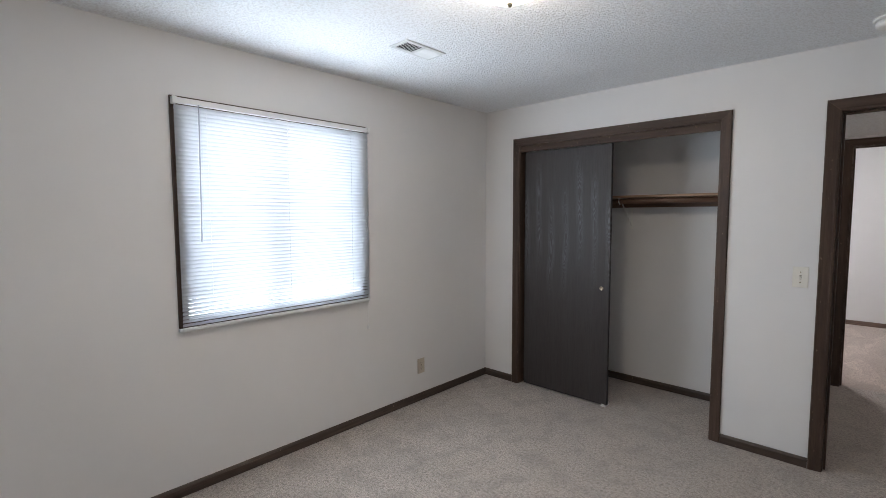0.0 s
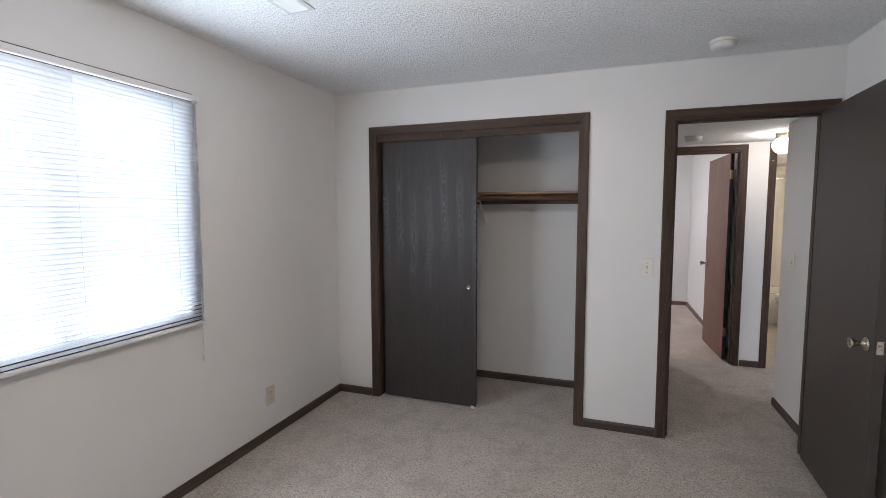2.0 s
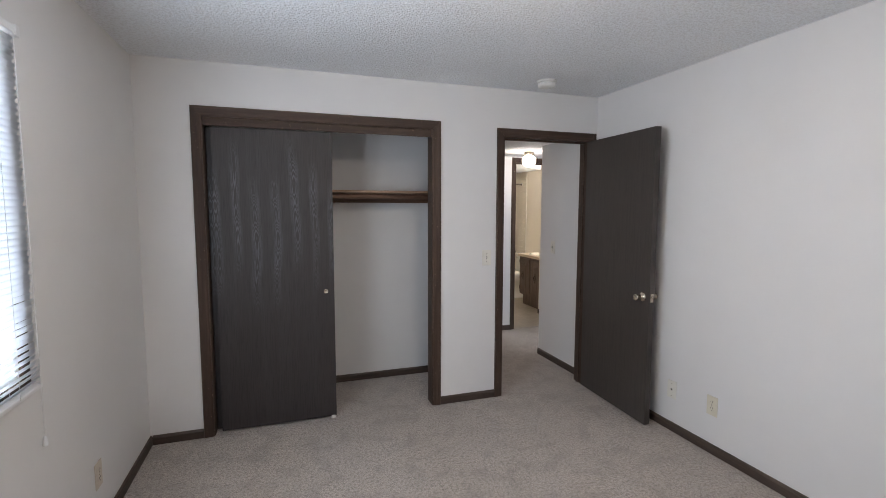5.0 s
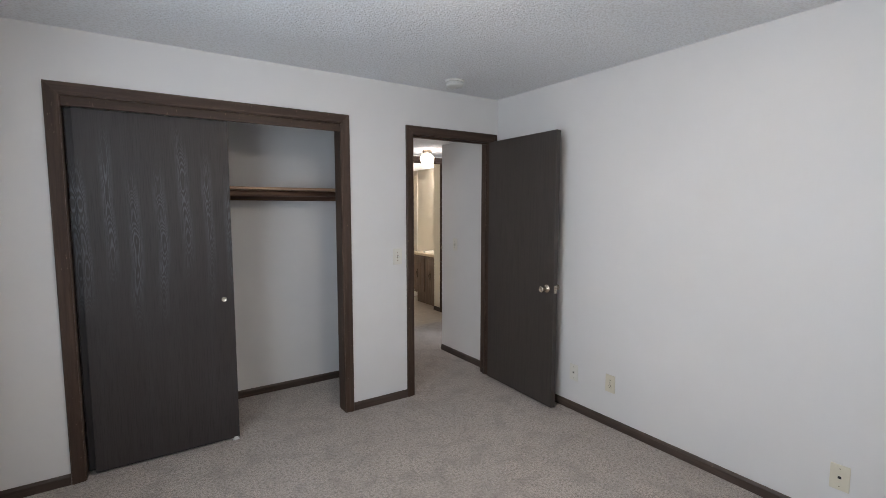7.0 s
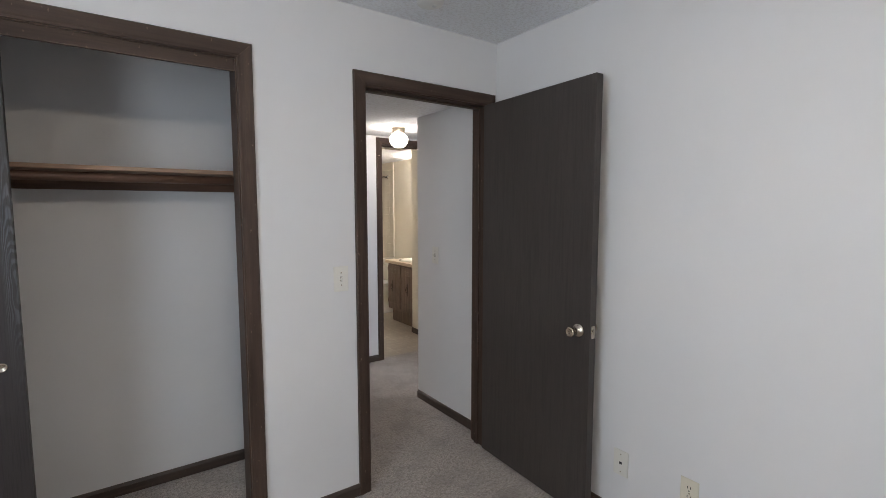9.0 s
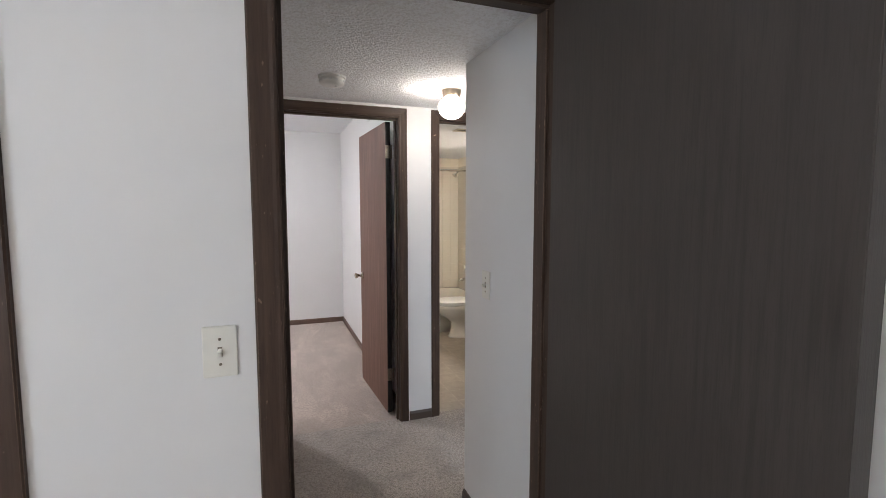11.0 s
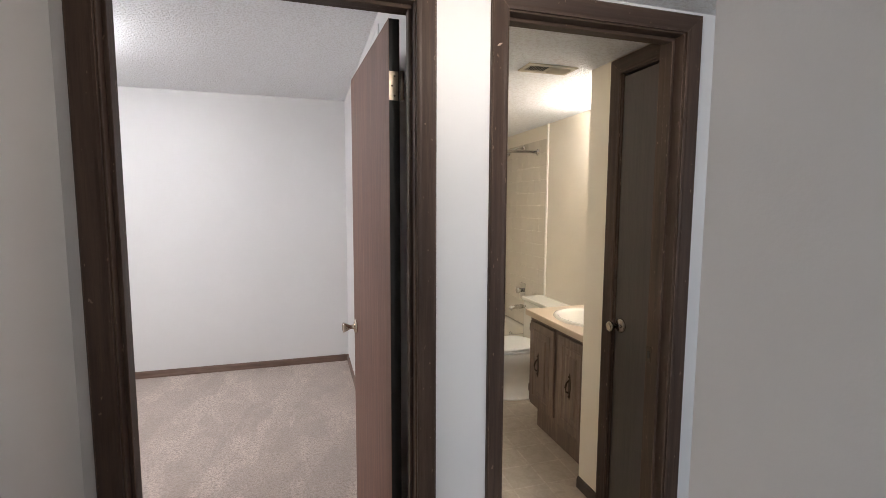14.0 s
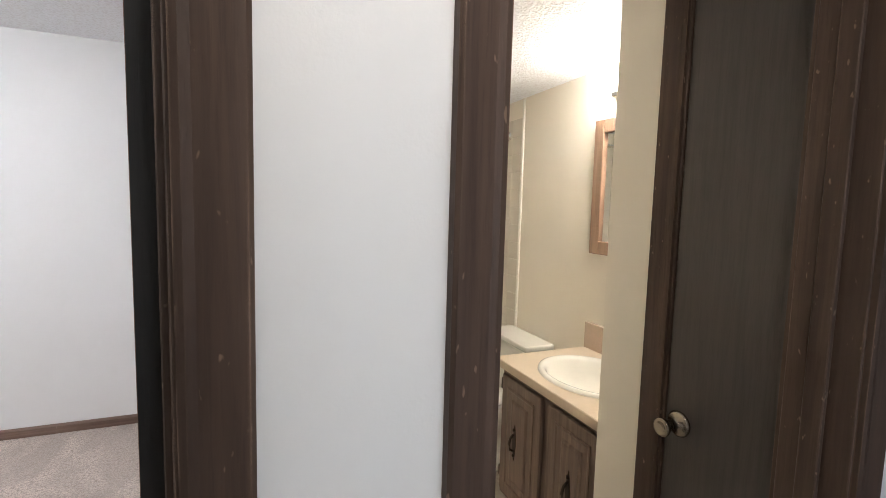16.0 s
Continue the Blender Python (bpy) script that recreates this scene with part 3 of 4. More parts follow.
slat_mesh = mesh_of("slat", slat_bm, M_SLAT)
NS, ZT, ZB = 55, 2.048, 0.925
for i in range(NS):
    f = i / (NS - 1)
    ob = new("slat", slat_mesh)
    ob.parent = blind
    tilt = -74 + 6 * f if f < 0.84 else -69 + 22 * (f - 0.84) / 0.16
    ob.matrix_basis = pose(0.0008 * math.sin(i * 1.7), 0, ZT + (ZB - ZT) * f, random.uniform(-0.05, 0.05), tilt + random.uniform(-1.8, 1.8), 0)
part("bottom_rail", boxes((-0.012, 0.012, B0, B1, 0.896, 0.912), bevel=0.004, seg=2), M_VINYL_WHITE, blind, "white bottom rail")
for y in (B0 + 0.15, (B0 + B1) / 2, B1 - 0.15):
    for x in (-0.0135, 0.0135):
        part("ladder_cord", tube([(x, y, 2.07), (x, y, 0.905)], 0.0008, 5), M_VINYL_WHITE, blind)
part("tilt_wand", tube([(0.022, 1.778, 2.07), (0.026, 1.776, 1.95), (0.030, 1.766, 1.36)], 0.0035, 6), plain("grey_clear_wand", (0.35, 0.37, 0.40), 0.2), blind, "thin grey plastic tilt wand")
part("pull_cord", tube([(0.018, B1 - 0.035, 2.07), (0.019, B1 - 0.034, 1.3), (0.017, B1 - 0.03, 0.74)], 0.0012, 5), M_VINYL_WHITE, blind)
part("tassel", lathe([(0.003, 0.03), (0.006, 0.022), (0.009, 0.0), (0.008, -0.004), (0, -0.004)], 12, pose(0.017, B1 - 0.03, 0.70)), M_VINYL_WHITE, blind, "white plastic cord tassel")


# ---- fittings used in several spaces ----
def cover_plate(m, kind, label, category, group, material=M_IVORY, w=0.075, h=0.122):
    th = thing(category.replace(" ", "_"), m, label, category, group)
    part("plate", boxes((-w / 2, w / 2, -0.006, 0.0, -h / 2, h / 2), bevel=0.003, seg=2), material, th)
    if kind == "switch":
        part("slot", boxes((-0.005, 0.005, -0.0070, -0.0058, -0.0115, 0.0115)), M_SLOT, th)
        t = part("toggle", boxes((-0.0042, 0.0042, -0.019, 0.0, -0.006, 0.006), bevel=0.0015), material, th)
        t.matrix_basis = pose(0, -0.004, 0.003, 22)
        for z in (0.03, -0.03):
            part("screw", lathe([(0.0035, 0), (0.0035, 0.001), (0.001, 0.0016), (0, 0.0016)], 10, pose(0, -0.006, z, 90)), M_STEEL, th)
    elif kind == "outlet":
        for z in (0.0195, -0.0195):
            bm = bmesh.new()
            loft(bm, [[(x, y, zz + z) for x, zz, y in [(p[0], p[1], d) for p in oval(0, 0, 0, 0.0165, 0.0145, 20, 3.2)]] for d in (-0.0055, -0.0078)], smooth=False)
            r = part("receptacle", bm, material, th)
            for x, hh in ((-0.0063, 0.0042), (0.0063, 0.0052)):
                part("slot", boxes((x - 0.0012, x + 0.0012, -0.0084, -0.0074, z + 0.0015, z + 0.0015 + 2 * hh)), M_DARK, r)
            part("ground_hole", lathe([(0.0026, 0), (0.0026, 0.001), (0, 0.001)], 10, pose(0, -0.0076, z - 0.0075, 90)), M_DARK, r)
        part("screw", lathe([(0.003, 0), (0.003, 0.001), (0, 0.0014)], 10, pose(0, -0.006, 0, 90)), M_STEEL, th)
    else:
        part("jack", boxes((-0.007, 0.007, -0.0075, -0.0055, -0.006, 0.006), bevel=0.001), M_DARK, th)
        for z in (0.042, -0.042):
            part("screw", lathe([(0.0028, 0), (0.0028, 0.001), (0, 0.0014)], 10, pose(0, -0.006, z, 90)), M_STEEL, th)
    return th


cover_plate(pose(1.048, YC, 1.128), "switch", "ivory toggle light switch beside the bedroom door", "light switch", "light switches")
cover_plate(pose(XR, 4.885, 1.132, 0, 0, -90), "switch", "ivory toggle light switch on the hall wall", "light switch", "light switches")
cover_plate(pose(XL, 3.410, 0.282, 0, 0, 90), "outlet", "beige duplex outlet low on the window wall", "wall outlet", "wall outlets", M_BEIGE)
cover_plate(pose(XR, 3.045, 0.300, 0, 0, -90), "outlet", "cream duplex outlet beside the open door", "wall outlet", "wall outlets", M_CREAM)
cover_plate(pose(XR, 1.800, 0.258, 0, 0, -90), "jack", "cream cable outlet plate low on the wall", "wall outlet", "wall outlets", M_CREAM)
cover_plate(pose(XR, 3.360, 0.285, 0, 0, -90), "jack", "ivory telephone jack plate behind the door", "phone jack", "wall outlets")


def smoke_detector(m, label):
    th = thing("smoke_detector", m, label, "smoke detector", "smoke detectors")
    part("base", lathe([(0.0, 0.0), (0.070, 0.0), (0.070, -0.010), (0.066, -0.012), (0.0, -0.012)], 36), M_WHITE, th)
    part("cover", lathe([(0.062, -0.012), (0.062, -0.034), (0.056, -0.043), (0.030, -0.046), (0.0, -0.046)], 36), M_WHITE, th)
    for i in range(14):
        a = 2 * math.pi * i / 14
        ob = part("vent_slot", boxes((0.0605, 0.0632, -0.008, 0.008, -0.030, -0.022)), M_GRILLE, th)
        ob.matrix_basis = pose(0, 0, 0, 0, 0, math.degrees(a))
    part("test_button", lathe([(0.010, -0.045), (0.010, -0.048), (0, -0.0485)], 16, pose(0.022, 0.0, 0)), M_GRILLE, th)
    return th


smoke_detector(pose(1.371, 3.955, CEIL), "round white smoke detector on the bedroom ceiling")
smoke_detector(pose(1.478, 5.55, LOW), "round white smoke detector on the hall ceiling")


def register(m, w, d, slats, label, material, half=False, name="ceiling_vent"):
    """A stamped grille facing down: frame, dark throat and slats."""
    th = thing(name, m, label, "air vent", "air vents")
    b = 0.024
    part("frame", boxes((-w / 2, w / 2, -d / 2, -d / 2 + b, -0.007, 0), (-w / 2, w / 2, d / 2 - b, d / 2, -0.007, 0),
                        (-w / 2, -w / 2 + b, -d / 2 + b, d / 2 - b, -0.007, 0), (w / 2 - b, w / 2, -d / 2 + b, d / 2 - b, -0.007, 0), bevel=0.002), material, th)
    # Near-black sheet in place of the shade inside the duct.
    part("backing", boxes((-w / 2 + b, w / 2 - b, -d / 2 + b, d / 2 - b, -0.0012, -0.0002)), M_DARK, th)
    if half:
        part("divider", boxes((-0.006, 0.006, -d / 2 + b, d / 2 - b, -0.007, -0.001), bevel=0.001), material, th)
    sm = mesh_of("slat", boxes((-0.0007, 0.0007, -d / 2 + b, d / 2 - b, -0.0048, 0.0048)), material)
    sm_shut = mesh_of("slat", boxes((-0.0007, 0.0007, -d / 2 + b, d / 2 - b, -0.0088, 0.0088)), material)
    n = slats
    for i in range(n):
        x = -w / 2 + b + (w - 2 * b) * (i + 0.5) / n
        if half and abs(x) < 0.008:
            continue
        ob = new("slat", sm if not half or x < 0 else sm_shut)
        ob.parent = th
        ob.matrix_basis = pose(x, 0, -0.006, 0, 60 if not half or x < 0 else -40, 0)
    return th


register(pose(-0.553, 2.71, CEIL, 0, 0, 90), 0.30, 0.145, 17, "painted white ceiling air register with a dark half", M_GRILLE, half=True)
register(pose(2.78, 6.80, LOW, 0, 0, -24 + 24), 0.26, 0.125, 17, "tan ceiling air register in the bathroom", M_GRILLE_TAN, half=True)
register(pose(X2, 7.20, 2.30, 0, 90, 0), 0.11, 0.26, 6, "white wall register high above the open door", M_GRILLE, name="wall_vent")


def dome_light(m, glass, label, r=0.165):
    th = thing("ceiling_light", m, label, "ceiling light", "ceiling lights")
    part("canopy", lathe([(0.0, 0.0), (0.075, 0.0), (0.075, -0.018), (0.020, -0.024), (0.006, -0.03), (0.006, -0.05), (0.0, -0.05)], 32), M_WHITE, th)
    # Disc added over the shade to cut its glow on the ceiling.
    part("upward_baffle", lathe([(0.0, -0.036), (0.092, -0.036), (0.095, -0.040), (0.0, -0.040)], 32), M_WHITE, th, "added white disc that blocks the light upwards")
    part("shade", lathe([(r, -0.042), (r * 0.985, -0.058), (r * 0.90, -0.083), (r * 0.70, -0.108), (r * 0.42, -0.123), (0.012, -0.130), (0.0, -0.130)], 40), glass, th, "lit frosted glass dome")
    part("finial", lathe([(0.013, -0.128), (0.015, -0.135), (0.009, -0.140), (0.013, -0.147), (0.012, -0.156), (0.006, -0.162), (0.0, -0.163)], 18), M_NICKEL, th, "small metal finial")
    return th


dome_light(pose(0.345, 2.315, CEIL), M_DOME, "lit white glass dome light on the ceiling")
dome_light(pose(0.25, 7.65, CEIL), M_DOME2, "lit white glass dome light in the second bedroom")

globe = thing("hall_ceiling_light", pose(2.143, 5.575, LOW), "lit white glass globe on a brushed brass hall fixture", "ceiling light", "ceiling lights")
part("canopy", lathe([(0.0, 0.0), (0.058, 0.0), (0.058, -0.012), (0.054, -0.014), (0.054, -0.030), (0.048, -0.034), (0.048, -0.052), (0.0, -0.052)], 36), M_BRASS, globe, "brushed brass collar")
part("globe", lathe([(0.042, -0.050), (0.056, -0.060), (0.071, -0.078), (0.076, -0.096), (0.071, -0.120), (0.056, -0.144), (0.034, -0.160), (0.0, -0.167)], 36), M_GLOBE, globe, "lit opal glass globe")
for a in (20, 140, 260):
    part("set_screw", lathe([(0.003, 0), (0.003, 0.009), (0.005, 0.009), (0.005, 0.014), (0, 0.014)], 10, pose(0.047 * math.cos(radians(a)), 0.047 * math.sin(radians(a)), -0.045) @ pose(0, 0, 0, 0, 90, 0) if a == 20 else pose(0.047 * math.cos(radians(a)), 0.047 * math.sin(radians(a)), -0.045, 0, 90, a)), M_BRASS, globe)


# ---- closet ----
def sliding_door(m, label, w=0.785, h=2.018, t=0.032):
    th = thing("sliding_door", m, label, "closet door", "closet doors")
    part("panel", boxes((0, w, 0, t, 0, h), bevel=0.0015), M_ASH, th)
    part("finger_pull", lathe([(0.016, 0.0), (0.016, 0.002), (0.013, 0.003), (0.011, 0.0005), (0.0, 0.0005)], 24, pose(w - 0.058, 0.0, 0.915, 90)), M_NICKEL, th, "round metal finger pull")
    return th


sliding_door(pose(-0.866, YC + 0.027, 0.012), "dark ash-veneer sliding closet door standing half open", 0.754)
sliding_door(pose(-0.900, YC + 0.068, 0.012), "dark ash-veneer sliding closet door behind the front one", 0.754)
guide = thing("floor_guide", pose(-0.135, YC + 0.058, 0.0), "small white plastic floor guide for the sliding doors", "door guide")
part("base", boxes((-0.020, 0.020, -0.040, 0.046, 0.0, 0.005), bevel=0.0015), M_WHITE, guide)
for y in (-0.038, 0.002, 0.043):
    part("fin", boxes((-0.012, 0.012, y - 0.0015, y + 0.0015, 0.005, 0.022), bevel=0.0007), M_WHITE, guide)
solid("closet_shelf", boxes((XL + 0.001, HX - T - 0.001, 4.655, 4.964, 1.632, 1.651), bevel=0.002), M_SHELF, "light brown wooden closet shelf", "shelf")
solid("shelf_cleat", boxes((XL + 0.001, HX - T - 0.001, 4.945, 4.9645, 1.556, 1.631), bevel=0.002), M_CLEAT, "reddish brown wooden cleat under the shelf", "cleat")
solid("closet_rod", tube([(XL + 0.002, 4.70, 1.604), (HX - T - 0.002, 4.70, 1.604)], 0.0200, 16), M_CLEAT, "dark wooden hanging rod in the closet", "closet rod")
brk = thing("shelf_bracket", pose(-0.215, 4.964, 1.631), "white metal shelf and rod bracket", "bracket")
part("arm", boxes((-0.010, 0.010, -0.285, 0.0, -0.005, -0.0005), bevel=0.001), M_WHITE, brk)
part("leg", boxes((-0.010, 0.010, -0.0035, -0.0002, -0.26, -0.005), bevel=0.001), M_WHITE, brk)
part("brace", tube([(0, -0.27, -0.006), (0, -0.20, -0.055), (0, -0.006, -0.235)], 0.006, 8), M_WHITE, brk)
part("rod_hook", tube([(0, -0.282, -0.004), (0, -0.291, -0.030), (0, -0.264, -0.054), (0, -0.238, -0.036)], 0.005, 8), M_WHITE, brk)


# ---- swinging doors ----
def knob_mesh(m):
    return lathe([(0.0, 0.0), (0.032, 0.0), (0.033, 0.004), (0.027, 0.010), (0.012, 0.013), (0.0095, 0.026), (0.0125, 0.036), (0.0195, 0.050), (0.0235, 0.058), (0.0225, 0.063), (0.016, 0.0655), (0.014, 0.0635), (0.0, 0.0635)], 28, m)


def hinge(parent, x, y, z, side, knuckle):
    h = part("hinge", boxes((x - 0.0018, x + 0.0006, min(y, y + side * 0.030), max(y, y + side * 0.030), z - 0.044, z + 0.044), bevel=0.0008), M_STEEL, parent, "worn steel butt hinge")
    part("knuckle", tube([(*knuckle, z - 0.045), (*knuckle, z + 0.045)], 0.0062, 10), M_STEEL, h)
    for dz in (-0.03, 0.0, 0.03):
        part("screw", lathe([(0.0035, 0), (0.003, 0.001), (0, 0.001)], 8, pose(x - 0.0018, y + side * (0.018 if dz else 0.010), z + dz, 0, -90, 0)), M_BRONZE, h)


def swing_door(m, name_label, w, side, material, edge, knob_z=0.905, h=2.040, group="", latch=True, hinges=True, thick=0.035):
    """Leaf along +x from the hinge; its near face at y=0 and its thickness to the given side."""
    t = thick * side
    th = thing("door", m, name_label, "door", "doors")
    lo, hi = min(0, t), max(0, t)
    part("leaf", boxes((0.0, w, lo, hi, 0.012, 0.012 + h), bevel=0.0015), material, th)
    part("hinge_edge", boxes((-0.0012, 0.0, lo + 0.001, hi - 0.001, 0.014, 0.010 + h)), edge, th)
    part("latch_edge", boxes((w, w + 0.0012, lo + 0.001, hi - 0.001, 0.014, 0.010 + h)), material, th)
    for yy, rot in ((hi, -90), (lo, 90)):
        part("knob", knob_mesh(pose(w - 0.062, yy, knob_z, rot)), M_NICKEL, th, "worn satin nickel doorknob")
    if latch:
        p = part("latch_plate", boxes((w + 0.001, w + 0.0028, (lo + hi) / 2 - 0.0125, (lo + hi) / 2 + 0.0125, knob_z - 0.029, knob_z + 0.029), bevel=0.0006), M_NICKEL, th, "metal latch plate")
        part("latch_bolt", boxes((w + 0.002, w + 0.013, (lo + hi) / 2 - 0.006, (lo + hi) / 2 + 0.006, knob_z - 0.008, knob_z + 0.008), bevel=0.003), M_NICKEL, p)
    if hinges:
        for z in (0.24, 1.80):
            hinge(th, -0.0012, 0.0 if side < 0 else 0.035, z + 0.05, -1 if side > 0 else -1, (-0.006, -0.041 if side < 0 else 0.041))
    return th


swing_door(pose(1.927, 4.230, 0, 0, 0, -92.4), "dark brown flush bedroom door standing wide open", 0.782, 1, M_DOOR, M_DOOR, thick=0.042)
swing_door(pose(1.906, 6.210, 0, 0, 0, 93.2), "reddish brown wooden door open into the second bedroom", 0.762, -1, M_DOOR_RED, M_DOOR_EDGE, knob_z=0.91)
for z in (1.60, 1.535, 1.20, 1.14, 0.6):
    part("plug_hole", lathe([(0.006, 0), (0.006, 0.0015), (0, 0.0015)], 10, pose(DR2[1] - 0.0005, 0.085, z, 0, -90, 0)), M_DARK, frame_2)


def closed_door(m, w, label, knob_u, knob=True, hinge_u=None):
    """A closed leaf in the plane of its frame, facing -y."""
    th = thing("door", m, label, "door", "doors")
    part("leaf", boxes((0.003, w - 0.003, 0.004, 0.036, 0.012, HEAD - 0.006), bevel=0.002), M_DOOR, th)
    if knob:
        part("knob", knob_mesh(pose(knob_u, 0.004, 0.942, 90)), M_AGED, th, "worn satin nickel doorknob")
    if hinge_u is not None:
        for z in (1.80, 0.25):
            h = part("hinge", tube([(hinge_u, -0.004, z), (hinge_u, -0.004, z + 0.09)], 0.0065, 10), M_BRONZE, th, "dark hinge knuckle")
            part("pin", lathe([(0.004, 0), (0.006, 0.003), (0.004, 0.008), (0, 0.009)], 10, pose(hinge_u, -0.004, z + 0.09)), M_BRONZE, h)
    return th


closed_door(pose(XLIN, LIN[1], 0, 0, 0, -90), LIN[1] - LIN[0], "dark brown closed linen closet door with a knob", 0.045)
closed_door(pose(XH, HCL[1], 0, 0, 0, -90), HCL[1] - HCL[0], "dark brown closed hall closet door", 0.60, True, 0.0)

# ---- hall ----
stat = thing("thermostat", pose(HX, 5.475, 1.402, 0, 0, 90), "white plastic thermostat with a grey display", "thermostat")
part("backplate", boxes((-0.052, 0.072, -0.006, 0.0, -0.046, 0.050), bevel=0.002), M_IVORY, stat)
body_t = part("housing", boxes((-0.058, 0.078, -0.026, -0.006, -0.050, 0.052), bevel=0.007, seg=3), M_WHITE, stat)
part("bezel", boxes((-0.022, 0.056, -0.0272, -0.0255, -0.006, 0.032), bevel=0.001), M_IVORY, stat)
part("display", boxes((-0.018, 0.028, -0.0282, -0.0268, -0.002, 0.028), bevel=0.0006), M_LCD, stat, "grey display window")
for z in (0.002, 0.016):
    part("button", boxes((0.036, 0.050, -0.0295, -0.0268, z, z + 0.009), bevel=0.001), M_GRILLE, stat)
part("cover_joint", boxes((-0.050, 0.070, -0.0266, -0.0258, -0.0145, -0.0130)), M_GRILLE, stat)
for i in range(9):
    if i not in (3, 4, 5):
        part("vent_slot", boxes((-0.0586, -0.0565, -0.021, -0.011, -0.041 + i * 0.0098, -0.0375 + i * 0.0098)), M_DARK, body_t)

# ---- bathroom ----
V0, V1, VX = YN + 0.008, 7.452, 3.062
van = thing("vanity_cabinet", Matrix(), "brown oak vanity cabinet with two panelled doors", "cabinet")
part("body", boxes((VX, VX + 0.02, V0, V1, 0.168, 0.763), (VX + 0.02, XB - 0.002, V0, V0 + 0.016, 0.168, 0.763), (VX + 0.02, XB - 0.002, V1 - 0.016, V1, 0.168, 0.763), (VX + 0.02, XB - 0.002, V0 + 0.016, V1 - 0.016, 0.168, 0.184), (XB - 0.012, XB - 0.002, V0 + 0.016, V1 - 0.016, 0.184, 0.763), bevel=0.0015), M_OAK, van)
part("toe_kick", boxes((VX + 0.06, XB - 0.01, V0 + 0.002, V1 - 0.002, 0.0, 0.168)), M_OAK, van)
SPLIT = 7.105
for (a, b), pull_y in (((SPLIT + 0.025, V1 - 0.022), 7.30), ((V0 + 0.02, SPLIT - 0.025), 6.935)):
    z0, z1 = 0.200, 0.735
    d = part("door", boxes((VX - 0.018, VX - 0.0005, a, b, z0, z1), bevel=0.004, seg=2), M_OAK, van)
    i = 0.045
    bm = bmesh.new()
    rect = lambda q, x: [(x, a + q, z0 + q), (x, b - q, z0 + q), (x, b - q, z1 - q), (x, a + q, z1 - q)]
    loft(bm, [rect(i, VX - 0.0185), rect(i, VX - 0.022), rect(i + 0.008, VX - 0.0225), rect(i + 0.014, VX - 0.019)], close=(True, True), smooth=False)
    part("moulding", bm, M_OAK, d)
    bm = bmesh.new()
    j = 0.088
    loft(bm, [rect(j, VX - 0.0185), rect(j, VX - 0.021), rect(j + 0.010, VX - 0.0255)], smooth=False)
    part("raised_panel", bm, M_OAK, d)
    pm = bmesh.new()
    loft(pm, [[(VX - 0.0250 - dx, pull_y + (p[0]) * s, 0.475 + p[1] * s) for p in oval(0, 0, 0, 0.014, 0.084, 20, 1.2)] for dx, s in ((0, 1.0), (0.003, 0.9))], smooth=False)
    pl = part("pull", pm, M_BRONZE, d, "antique bronze bail pull")
    for dz in (0.056, -0.056):
        lathe_m = pose(VX - 0.027, pull_y, 0.475 + dz, 0, -90, 0)
        part("finial", lathe([(0.006, 0), (0.008, 0.004), (0.004, 0.008), (0, 0.009)], 10, lathe_m), M_BRONZE, pl)
    part("bail", tube([(VX - 0.030, pull_y, 0.512), (VX - 0.045, pull_y, 0.500), (VX - 0.052, pull_y, 0.474), (VX - 0.047, pull_y, 0.448), (VX - 0.030, pull_y, 0.438)], 0.0055, 8), M_BRONZE, pl)
for z in (0.66, 0.25):
    part("hinge", boxes((VX - 0.014, VX - 0.001, V1 - 0.020, V1 - 0.004, z, z + 0.05), bevel=0.002), M_BRONZE, van, "small dark exposed hinge")

CX0, CX1, CY0, CY1, CT = 3.030, XB - 0.001, YN + 0.002, 7.474, 0.80
SX, SY, SRX, SRY = 3.285, 7.125, 0.178, 0.222
n = 48
bm = bmesh.new()
ell = [(SX + SRX * math.cos(2 * math.pi * i / n), SY + SRY * math.sin(2 * math.pi * i / n)) for i in range(n)]
out = []
for i in range(n):
    c, s = math.cos(2 * math.pi * i / n), math.sin(2 * math.pi * i / n)
    f = min((CX1 - SX) / c if c > 1e-6 else (CX0 - SX) / c if c < -1e-6 else 9, (CY1 - SY) / s if s > 1e-6 else (CY0 - SY) / s if s < -1e-6 else 9)
    out.append((SX + f * c, SY + f * s))
for corner in ((CX0, CY0), (CX0, CY1), (CX1, CY0), (CX1, CY1)):
    j = min(range(n), key=lambda q: (out[q][0] - corner[0]) ** 2 + (out[q][1] - corner[1]) ** 2)
    out[j] = corner
loft(bm, [[(x, y, CT - 0.036) for x, y in ell], [(x, y, CT) for x, y in ell], [(x + (0.003 if x == CX0 else 0), y, CT) for x, y in out], [(x, y, CT - 0.003) for x, y in out], [(x, y, CT - 0.036) for x, y in out]], close=(False, False), smooth=False)
solid("countertop", bm, M_LAM, "beige laminate vanity countertop", "countertop")
bm = bmesh.new()
loft(bm, [oval(SX, SY, z, SRX + d, SRY + d, 48) for z, d in ((CT + 0.001, 0.028), (CT + 0.010, 0.025), (CT + 0.014, 0.015), (CT + 0.012, 0.004), (CT - 0.004, -0.008), (CT - 0.05, -0.022), (CT - 0.10, -0.055), (CT - 0.125, -0.10), (CT - 0.130, -0.145))], close=(False, True))
sink = solid("sink", bm, M_PORC, "white oval drop-in sink in the countertop", "sink")
part("drain", lathe([(0.022, 0), (0.022, 0.003), (0.016, 0.003), (0.014, 0.001), (0, 0.001)], 20, pose(SX, SY, CT - 0.130)), M_CHROME, sink)
fau = thing("faucet", pose(3.490, SY, CT), "chrome two-handle sink faucet", "faucet")
